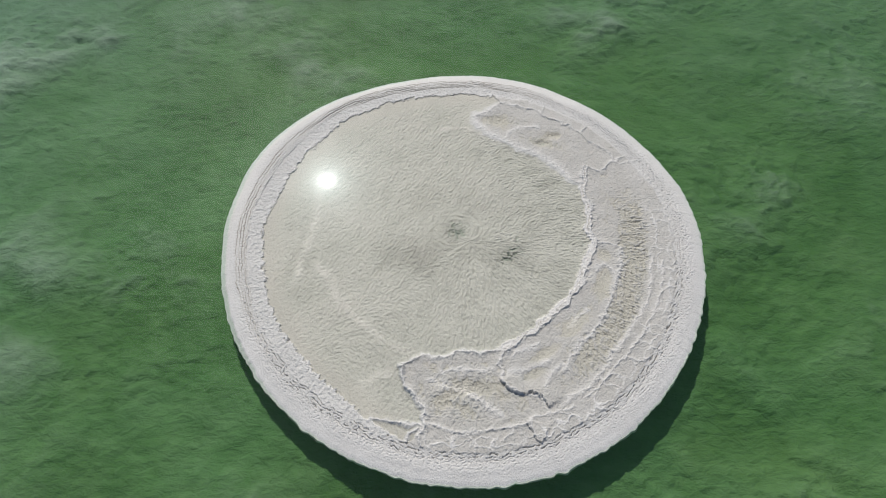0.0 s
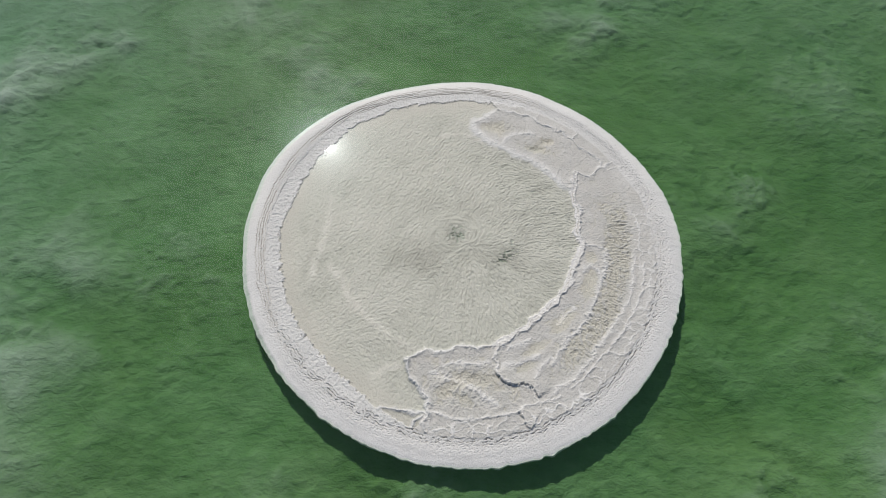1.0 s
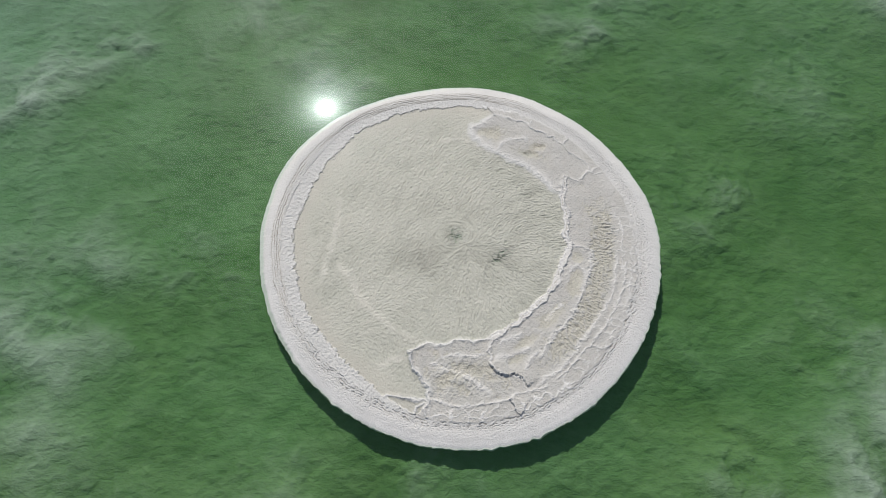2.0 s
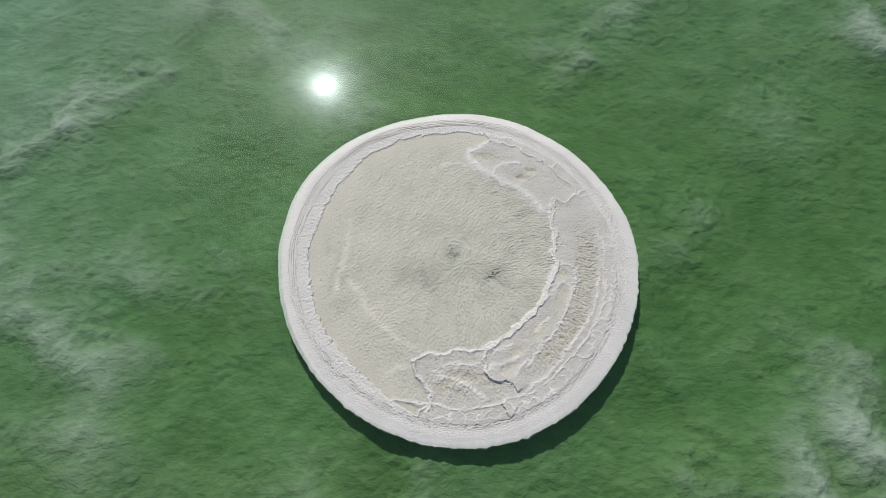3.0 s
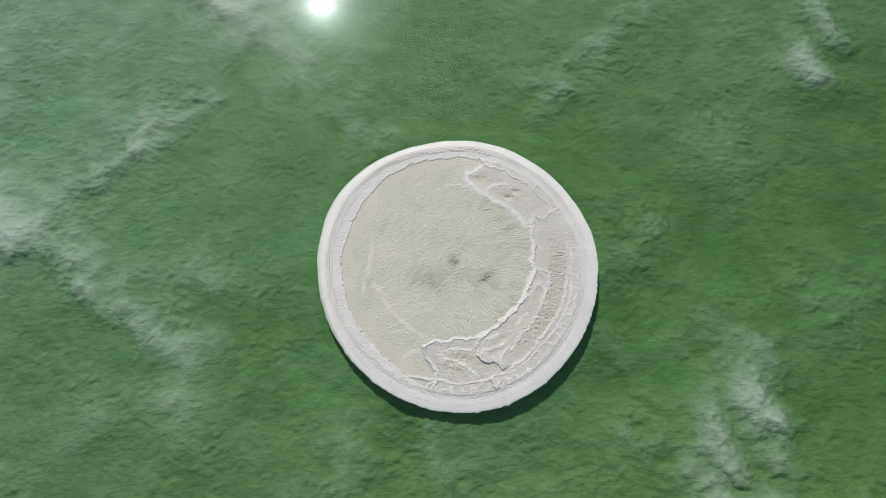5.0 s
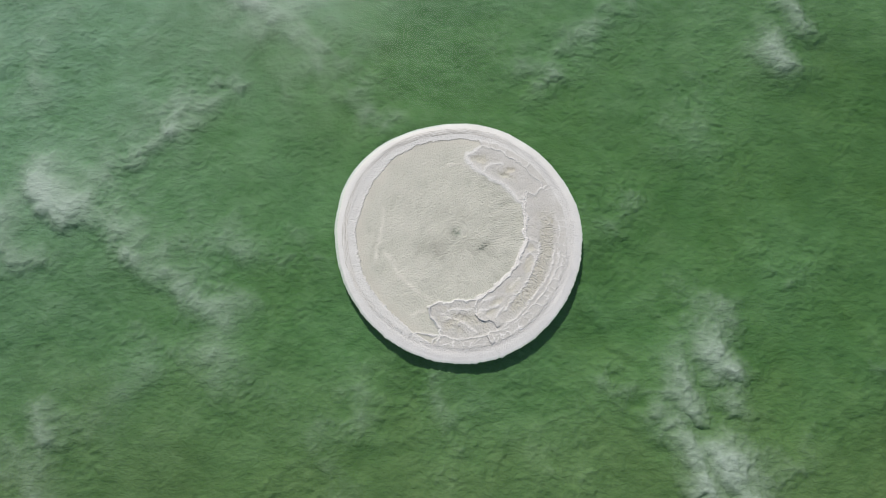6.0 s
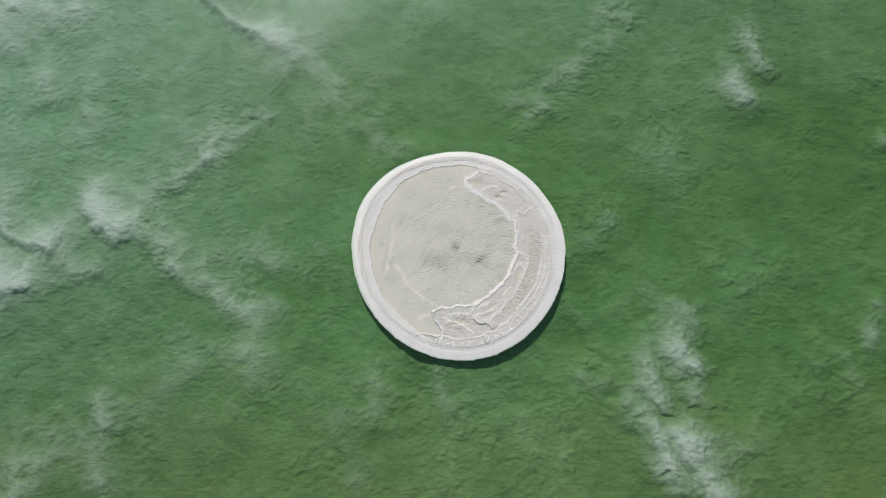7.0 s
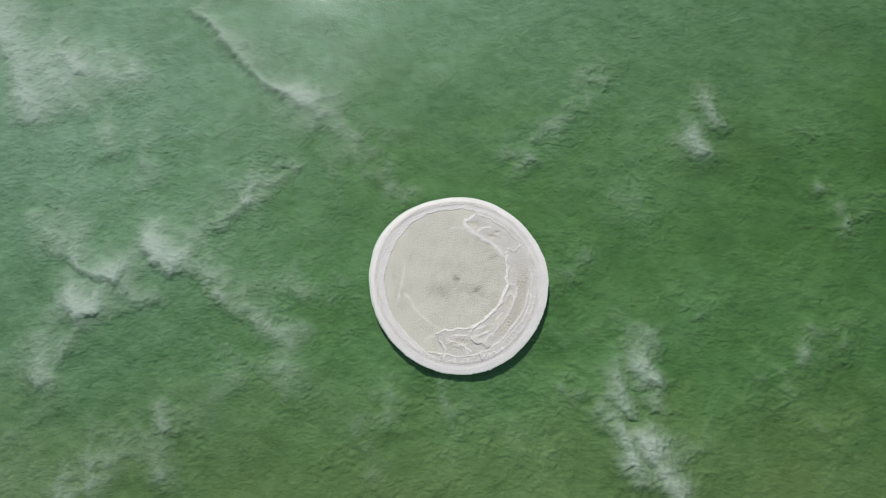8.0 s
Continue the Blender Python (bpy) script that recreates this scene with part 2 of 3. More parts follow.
fold(0.34, 0.18, 0.8, (5.2, -2.5), (6.4, -3.9), (7.3, -5.2), (8.0, -6.2))
fold(0.6, 0.26, 0.8, (6.2, -6.5), (7.3, -7.5), (8.2, -8.4))
fold(0.8, 0.14, 0.0, (4.3, -9.4), (5.1, -10.0), (6.4, -9.4))
fold(0.8, 0.24, -0.8, (23.2, -2.7), (21.7, -3.7), (20.6, -4.5), (19.4, -5.5))
fold(0.8, 0.18, -0.8, (18.3, -6.3), (16.9, -7.2), (15.4, -8.2), (13.5, -9.8))
fold(0.8, 0.22, 0.8, (17.1, -5.5), (18.4, -6.5), (20.0, -8.0), (21.8, -9.2))
fold(1.1, 0.28, 0.0, (21.2, -2.6), (21.9, -3.5))
fold(1.0, 0.24, 0.0, (17.6, -5.3), (18.4, -6.3))
fold(0.8, 0.24, -0.8, (27.4, 5.7), (25.3, 4.4), (23.9, 3.1))
fold(1.0, 0.28, 0.2, (23.2, 6.2), (24.2, 5.0))
fold(1.1, 0.14, 0.0, (22.4, 10.5), (23.8, 10.2), (25.8, 10.6))
fold(0.8, 0.26, -0.8, (10.9, 15.3), (8.8, 12.9), (7.2, 11.2), (5.5, 9.5), (3.9, 7.8))
fold(1.0, 0.14, -0.6, (14.2, 7.1), (11.6, 5.7), (8.9, 3.9), (6.7, 2.1))
fold(0.8, 0.20, -0.8, (15.8, -0.8), (13.6, -2.5), (11.7, -3.6))
fold(0.7, 0.18, -0.8, (8.8, 2.5), (7.0, 0.8), (5.7, -0.4))
fold(0.9, 0.22, 0.1, (-4.1, -6.8), (-3.3, -7.6))
fold(0.8, 0.20, 0.6, (-1.0, -6.4), (-0.3, -7.9), (0.7, -9.6))
fold(0.8, 0.20, 0.3, (-5.6, -9.4), (-4.8, -10.9))
fold(0.8, 0.16, 0.6, (-10.6, -4.8), (-9.9, -6.0))
fold(0.8, 0.18, 0.5, (-20.6, 9.2), (-20.0, 7.4))
fold(0.8, 0.18, 0.8, (-10.6, -0.1), (-9.0, -0.8), (-7.4, -0.6))
fold(1.7, 0.17, 0.3, (8.6, -6.4), (9.6, -9.0), (11.2, -11.8))
fold(1.6, 0.13, 0.2, (-4.0, -8.0), (0.4, -9.2), (5.0, -9.8))
fold(1.6, 0.06, -0.4, (-14.0, -3.6), (-9.0, -1.6))
fold(1.6, 0.12, 0.4, (-10.6, 12.0), (-6.4, 7.6))


def swell(x, y, line, w, h, lean, back=2.6, front=0.6):
    """A swelling with a sharp crest, a long back that fades out and a short steep face on the other side."""
    up = np.zeros_like(x)
    reach = 4.2 * w * back
    lx, ly = [p[0] for p in line], [p[1] for p in line]
    near = (x > min(lx) - reach) & (x < max(lx) + reach) & (y > min(ly) - reach) & (y < max(ly) + reach)
    _, ox, oy, _ = to_line(x[near], y[near], line)
    a, b = ox * math.cos(lean) - oy * math.sin(lean), ox * math.sin(lean) + oy * math.cos(lean)
    r = np.hypot(a, np.where(b > 0, b / back, b / front)) / w
    up[near] = h * np.exp(-r ** np.where(b > 0, 1.35, 1.7))
    return up


def bed_warp(x, y):
    return (x + 0.20 * fbm(x, y, 0.5, 3, 21) + 0.10 * fbm(x, y, 1.9, 4, 24, 0.62),
            y + 0.20 * fbm(x, y, 0.5, 3, 27) + 0.10 * fbm(x, y, 1.9, 4, 29, 0.62))


def creases(wx, wy):
    """Thin winding clefts in the silt, deeper in places."""
    thin = np.exp(-np.abs(perlin(wx * 0.9, wy * 1.3, 34)) / 0.07) + 0.8 * np.exp(-np.abs(perlin(wx * 1.7, wy * 2.4, 35)) / 0.11)
    return thin * smooth(fbm(wx, wy, 0.7, 2, 36), -0.2, 0.4)


def bed_height(x, y):
    wx, wy = bed_warp(x, y)
    far = np.hypot(x, y)
    z = -0.66 + 0.0052 * np.clip(0.5 * y - x, -30, 40) + 0.07 * fbm(x, y, 0.12, 3, 31) - 0.3 * smooth(far, 40, 300)
    add = np.zeros_like(wx)
    for w, h, lean, line in FOLDS:
        add = np.maximum(add, swell(wx, wy, line, 1.25 * w, h * 1.0, lean, 2.4, 1.0))
    add *= 0.85 + 0.5 * fbm(x, y, 0.8, 2, 33)
    # long low folds that cross one another aslant
    folds = np.zeros_like(wx)
    for turn, seed, high in ((radians(42), 51, 0.13), (radians(-38), 55, 0.11)):
        u, v = wx * math.cos(turn) + wy * math.sin(turn), -wx * math.sin(turn) + wy * math.cos(turn)
        n = np.clip(0.5 - 1.5 * np.abs(perlin(u * 0.055, v * 0.21, seed)), 0, 1) + 0.4 * np.clip(0.5 - 1.5 * np.abs(perlin(u * 0.13, v * 0.5, seed + 1)), 0, 1)
        folds += high * n * smooth(fbm(x, y, 0.09, 2, seed + 2), -0.35, 0.3)
    # a lumpy skin of silt, drawn out from west to east, rougher in patches and on the folds
    patch = np.clip(0.8 + 0.55 * fbm(x, y, 0.35, 3, 49), 0.35, 1.5) * (1 + 2.0 * add)
    lumps = 0.060 * np.abs(perlin(wx * 2.5, wy * 3.3, 47)) + 0.026 * perlin(wx * 3.6, wy * 4.2, 45) + 0.046 * np.abs(perlin(wx * 5.6, wy * 6.8, 48))
    lumps -= (0.035 + 0.03 * smooth(add, 0.05, 0.2)) * creases(wx, wy)
    rough = 0.085 * fbm(wx, wy, 0.3, 3, 39, 0.55) + 0.014 * ridged(wx, wy, 0.8, 4, 41, 0.6) + folds + lumps * patch - 0.055
    z = -0.16 - np.log1p(np.exp(-(z + add + rough + 0.12) * 9)) / 9
    return z, z + 0.22 * add


def bed_apron(x, y):
    """A rise of the bed towards the island's foot, added to narrow the island's shadow."""
    out = np.hypot(x - CX, y - CY) - outline(np.arctan2(y - CY, x - CX))
    return 0.19 * (1 - smooth(out, 0.1, 1.8))


def give_rise(me, rise):
    me.attributes.new("rise", "FLOAT", "POINT").data.foreach_set("value", rise.astype(np.float32))


def build_lake():
    core = np.concatenate([np.linspace(-34, -12, 260, endpoint=False), np.linspace(-12, 12, 330, endpoint=False), np.linspace(12, 34, 261)])
    far = 34 * np.geomspace(1.02, 85, 26)
    xs = np.concatenate([-far[::-1], core, far])
    core = np.concatenate([np.linspace(-16, -8, 95, endpoint=False), np.linspace(-8, 11, 265, endpoint=False), np.linspace(11, 24, 155)])
    ys = np.concatenate([-16 * np.geomspace(1.03, 180, 30)[::-1], core, 24 * np.geomspace(1.02, 120, 30)])
    x, y = np.meshgrid(xs, ys)
    x, y = x.ravel(), y.ravel()
    z, rise = bed_height(x, y)
    co = np.stack([x, y, z + bed_apron(x, y)], -1)
    bed = new("ground", mesh_from("ground", co, grid_quads(len(xs), len(ys))))
    give_rise(bed.data, rise)
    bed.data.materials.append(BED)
    tagged(bed, "green silty lake bed with pale salt swellings under shallow water", "lake bed", kind="structure")
    s = np.concatenate([-np.geomspace(2900, 8, 24), np.geomspace(8, 2900, 24)])
    x, y = np.meshgrid(s, s)
    co = np.stack([x.ravel(), y.ravel(), 0 * x.ravel()], -1)
    lake = new("water", mesh_from("water", co, grid_quads(48, 48)))
    lake.data.materials.append(LAKE)
    lake.visible_shadow = False
    tagged(lake, "calm clear green salt lake water mirroring the sun", "water", kind="structure")


def build_mounds():
    """Pale swellings of salt that rise from the bed towards the surface."""
    for w, h, lean, line in MOUNDS:
        lx, ly = [p[0] for p in line], [p[1] for p in line]
        out = 5.5 * w + 0.5
        step = 0.085 if max(lx) - min(lx) + max(ly) - min(ly) < 8 else 0.10
        xs = np.arange(min(lx) - 2.4 * w - 0.5 - out * max(0, -math.sin(lean)), max(lx) + 2.4 * w + 0.5 + out * max(0, math.sin(lean)), step)
        ys = np.arange(min(ly) - 2.2 * w - 0.5, max(ly) + out + 1.0, step)
        x, y = np.meshgrid(xs, ys)
        shape = x.shape
        x, y = x.ravel(), y.ravel()
        wx, wy = bed_warp(x, y)
        up = swell(wx, wy, line, w * 0.95, h * 1.05, lean, 2.1, 0.62)
        up = np.maximum(up - 0.012, 0)
        lumps = np.abs(perlin(x * 2.6, y * 3.6, 63)) + 0.6 * np.abs(perlin(x * 5.1, y * 7.1, 64)) - 0.3
        z = bed_height(x, y)[0] + 0.84 * up * (1 + 0.12 * fbm(wx, wy, 1.6, 3, 61, 0.6)) + 0.13 * up * lumps - 0.16 * up * creases(wx + 3.3, wy) - 0.006
        z = -0.10 - np.log1p(np.exp(-(z + 0.10) * 14)) / 14
        quads = grid_quads(shape[1], shape[0])
        quads = quads[(up[quads] > 0.001).any(1)]
        used, back = np.unique(quads, return_inverse=True)
        mx, my = sum(lx) / len(lx), sum(ly) / len(ly)
        co = np.stack([x[used] - mx, y[used] - my, z[used] + 0.7], -1)
        ob = new("salt_mound", mesh_from("salt_mound", co, back.reshape(-1, 4)))
        ob.location = (mx, my, -0.7)
        give_rise(ob.data, z[used])
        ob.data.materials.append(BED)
        tagged(ob, "pale long salt ridge rising from the green lake bed" if len(line) > 3 else "pale rounded salt mound rising from the green lake bed",
               "salt mound", "salt mounds on the lake bed")


build_lake()
build_mounds()


# ---- the salt island ----
# crests of the crust on the island's top, as short lines in metres
POOL_EAST = [(3.13, 1.85), (3.03, 1.26), (3.03, 0.88), (3.09, 0.56), (3.09, 0.31), (2.96, 0.05), (3.05, -0.17), (3.09, -0.36), (2.99, -0.59), (2.83, -0.93), (2.70, -1.23), (2.64, -1.44), (2.45, -1.70), (2.22, -1.97), (1.95, -2.21), (1.76, -2.40), (1.52, -2.60), (1.28, -2.78), (1.07, -2.88), (0.94, -2.99)]
POOL_SOUTH = [(0.94, -2.99), (0.63, -3.06), (0.45, -3.11), (0.22, -3.05), (-0.03, -3.07), (-0.23, -3.18), (-0.51, -3.20), (-0.68, -3.13), (-0.85, -3.22), (-1.03, -3.28), (-1.10, -3.35)]
POOL_SPUR = [(-1.10, -3.35), (-1.09, -3.52), (-1.08, -3.70), (-0.97, -3.85), (-0.86, -3.97), (-0.77, -4.13), (-0.69, -4.24), (-0.66, -4.44), (-0.64, -4.62)]
POOL_NORTHEAST = [(1.22, 4.15), (1.11, 3.98), (0.87, 3.83), (0.61, 3.71), (0.51, 3.52), (0.62, 3.34), (0.89, 3.03), (1.25, 2.79), (1.63, 2.54), (2.03, 2.31), (2.35, 2.06), (2.56, 1.82), (2.75, 1.55), (3.02, 1.23)]
CRESTS = []


def crest(name, w, h, drop, *line):
    """Name of the part, half width, height over the floor, the drop behind it on its right-hand side, and the line."""
    CRESTS.append((name, line, w, h, drop))


crest("pool_ridge", 0.125, 0.030, 0.0, *POOL_EAST)
crest("pool_ridge", 0.052, 0.032, 0.0, *POOL_SOUTH)
crest("pool_ridge", 0.060, 0.062, 0.0, *POOL_SPUR)
crest("low_ridge", 0.15, 0.014, 0.0, *POOL_NORTHEAST)
crest("crust_ridge", 0.048, 0.028, 0, (3.13, 1.85), (3.35, 1.80), (3.51, 1.74), (3.64, 1.89), (3.76, 2.04), (3.91, 2.07), (4.07, 2.20), (4.26, 2.36))
crest("crust_ridge", 0.032, 0.02, 0, (3.91, 2.07), (4.02, 1.94), (4.20, 2.04), (4.32, 2.03))
crest("crust_ridge", 0.038, 0.024, 0.014, (2.16, 3.85), (2.26, 3.72), (2.37, 3.60), (2.56, 3.49), (2.77, 3.37), (2.90, 3.31), (3.07, 3.10), (3.22, 2.92), (3.40, 2.69), (3.62, 2.51), (3.77, 2.34), (3.91, 2.07))
crest("crust_ridge", 0.05, 0.024, 0, (1.22, 4.15), (1.51, 4.09), (1.87, 3.93), (2.16, 3.85), (2.26, 3.72))
crest("crust_ridge", 0.035, 0.022, 0, (2.26, 3.72), (2.32, 3.89), (2.36, 4.02))
crest("crust_ridge", 0.035, 0.022, 0, (3.17, 3.00), (3.31, 3.20), (3.41, 3.51))
crest("crust_ridge", 0.04, 0.03, 0.006, (3.08, -0.41), (3.26, -0.43), (3.43, -0.44), (3.61, -0.52))
crest("low_ridge", 0.07, 0.024, 0, (3.61, -0.52), (3.60, -0.73), (3.51, -1.15), (3.39, -1.51), (3.22, -1.86), (3.04, -2.21), (2.82, -2.54), (2.50, -2.85), (2.31, -3.07), (2.16, -3.41), (1.97, -3.62))
crest("low_ridge", 0.05, 0.014, 0, (2.98, -1.18), (3.08, -1.00), (3.23, -0.96), (3.39, -1.06), (3.46, -1.24))
crest("low_ridge", 0.05, 0.018, 0, (4.32, -0.40), (4.22, -1.15), (4.10, -1.58), (3.94, -2.00), (3.74, -2.30), (3.55, -2.56), (3.30, -2.85), (3.08, -3.17), (2.81, -3.50), (2.49, -3.86), (2.14, -4.07), (1.74, -4.31))
crest("crust_ridge", 0.036, 0.02, 0, (4.50, -0.89), (4.39, -1.44), (4.23, -1.86), (4.03, -2.27), (3.81, -2.56), (3.65, -2.79), (3.37, -3.11), (3.07, -3.44), (2.73, -3.82), (2.41, -4.07))
crest("crust_ridge", 0.03, 0.015, 0, (4.50, -0.90), (4.60, -0.87), (4.65, -0.98), (4.79, -0.93))
crest("crust_ridge", 0.03, 0.013, 0, (4.35, -1.64), (4.49, -1.57), (4.65, -1.61))
crest("crust_ridge", 0.03, 0.013, 0, (4.09, -2.18), (4.24, -2.10), (4.44, -2.17))
crest("crust_ridge", 0.03, 0.013, 0, (3.84, -2.57), (4.02, -2.51), (4.23, -2.54))
crest("crust_ridge", 0.028, 0.018, 0, (3.32, -3.17), (3.46, -3.24), (3.64, -3.27), (3.82, -3.22))
crest("crust_ridge", 0.035, 0.03, 0, (0.94, -2.99), (0.85, -3.18), (0.82, -3.34), (0.87, -3.55))
crest("crust_ridge", 0.026, 0.02, 0.062, (0.87, -3.55), (0.89, -3.74), (1.02, -3.86), (1.18, -3.95), (1.33, -4.00), (1.52, -3.98), (1.62, -4.07), (1.65, -4.20), (1.71, -4.30))
crest("low_ridge", 0.07, 0.014, 0, (-0.30, -3.60), (-0.30, -3.47), (-0.12, -3.45), (0.32, -3.47), (0.79, -3.42))
crest("low_ridge", 0.1, 0.015, 0, (-0.73, -3.66), (-0.34, -3.78), (-0.02, -3.85), (0.36, -4.03), (0.54, -4.22), (0.72, -4.34), (0.91, -4.44))
crest("low_ridge", 0.08, 0.014, 0, (0.91, -3.53), (1.21, -3.47), (1.55, -3.41), (1.84, -3.22))
crest("low_ridge", 0.08, 0.014, 0, (1.06, -3.14), (1.35, -3.06), (1.65, -2.86))
crest("low_ridge", 0.07, 0.018, 0, (1.67, -3.88), (1.75, -3.62), (1.93, -3.43), (2.15, -3.29))
crest("low_ridge", 0.08, 0.014, 0, (2.23, -2.53), (2.45, -2.35), (2.78, -2.06))
crest("crust_ridge", 0.04, 0.028, 0, (-1.94, -4.67), (-1.93, -4.54), (-1.77, -4.49), (-1.56, -4.47), (-1.19, -4.50), (-0.87, -4.57), (-0.64, -4.62))
crest("crust_ridge", 0.034, 0.028, 0, (-0.64, -4.62), (-0.78, -4.69), (-0.95, -4.73), (-0.99, -4.84), (-0.96, -5.00))
crest("crust_ridge", 0.036, 0.03, 0, (-0.64, -4.62), (-0.75, -4.74), (-0.79, -4.87), (-0.68, -5.04))
crest("crust_ridge", 0.045, 0.026, 0, (-0.64, -4.62), (-0.55, -4.55), (-0.43, -4.57), (-0.26, -4.66), (-0.08, -4.72), (0.20, -4.72), (0.52, -4.69), (0.83, -4.63), (1.08, -4.61), (1.28, -4.56))
crest("crust_ridge", 0.036, 0.022, 0, (1.28, -4.56), (1.35, -4.47), (1.52, -4.40), (1.73, -4.35), (2.01, -4.29), (2.18, -4.20))
crest("crust_ridge", 0.024, 0.014, 0.04, (1.35, -4.47), (1.32, -4.64), (1.35, -4.79), (1.49, -4.83), (1.58, -4.89))
crest("crust_ridge", 0.03, 0.016, 0, (1.73, -4.35), (2.05, -4.37), (2.25, -4.46), (2.30, -4.58))
crest("crust_ridge", 0.03, 0.014, 0, (-0.16, -4.93), (-0.11, -4.82), (0.02, -4.78), (0.17, -4.80), (0.24, -4.86), (0.19, -5.00))
crest("crust_ridge", 0.03, 0.014, 0, (0.28, -4.98), (0.30, -4.85), (0.45, -4.79), (0.61, -4.83), (0.69, -4.95))
crest("crust_ridge", 0.03, 0.013, 0, (1.04, -4.63), (0.97, -4.77), (0.78, -4.90))
crest("low_ridge", 0.07, 0.016, 0, (1.26, 2.83), (1.38, 3.05), (1.60, 3.20), (1.90, 3.27), (2.25, 3.20))

ISLAND = tagged(new("salt_island"), "round white salt island with a shallow pool inside a crusted rim", "salt island")
ISLAND.location = (CX, CY, 0)


def lip_depth(th):
    """How far the rim's outer edge dips under the lake: a broad wet shelf in the north-west, hardly anything elsewhere."""
    full = np.degrees(th) % 360
    return -0.004 - 0.05 * smooth(full, 80, 125) * (1 - smooth(full, 195, 235))


def bulge(th):
    """The rim's broad shoulder in the north-west."""
    return np.exp(-((np.degrees(th) % 360 - 150) / 20) ** 2)


def rim_inner(th):
    """Where the rim's rough crust ends towards the pool and the terraces, as a share of the outline."""
    west = 0.832 + 0.012 * np.sin(th - 0.35) - 0.008 * np.cos(2 * th) - 0.036 * bulge(th)
    east = 0.878 - 0.012 * np.sin(th)
    deg = np.degrees(th) % 360
    w = smooth(deg, 55, 80) * (1 - smooth(deg, 236, 262))
    return east * (1 - w) + west * w, w


def lanes(x, y, want, seed, long, across):
    """Ripples drawn out along a direction (radians) that changes from place to place."""
    total, weight = np.zeros_like(x), np.zeros_like(x)
    jx, jy = 0.04 * fbm(x, y, 2.4, 2, seed + 50), 0.04 * fbm(x, y, 2.4, 2, seed + 60)
    for k in range(6):
        a = k * math.pi / 6
        off = np.abs((want - a + math.pi / 2) % math.pi - math.pi / 2)
        w = np.clip(1 - off / (math.pi / 6), 0, 1)
        u, v = (x + jx) * math.cos(a) + (y + jy) * math.sin(a), -(x + jx) * math.sin(a) + (y + jy) * math.cos(a)
        n = 1.2 * perlin(u * long, v * across, seed + k) + 0.7 * (0.28 - np.abs(perlin(u * long * 1.6, v * across * 0.9, seed + 10 + k))) + 0.3 * perlin(u * long * 2.8, v * across * 2.2, seed + 20 + k)
        total += w * n
        weight += w
    return total / np.maximum(weight, 0.3)


def cell_walls(u, v, seed):
    """How far a point lies from the wall between the two nearest of many scattered cell middles."""
    rng = np.random.RandomState(seed)
    jx, jy = rng.rand(64, 64), rng.rand(64, 64)
    iu, iv = np.floor(u).astype(np.int64), np.floor(v).astype(np.int64)
    first, second = np.full(u.shape, 9.0), np.full(u.shape, 9.0)
    for a in (-1, 0, 1):
        for b in (-1, 0, 1):
            cu, cv = iu + a, iv + b
            d = np.hypot(cu + 0.15 + 0.7 * jx[cu & 63, cv & 63] - u, cv + 0.25 + 0.5 * jy[cu & 63, cv & 63] - v)
            second = np.minimum(second, np.maximum(first, d))
            first = np.minimum(first, d)
    return second - first


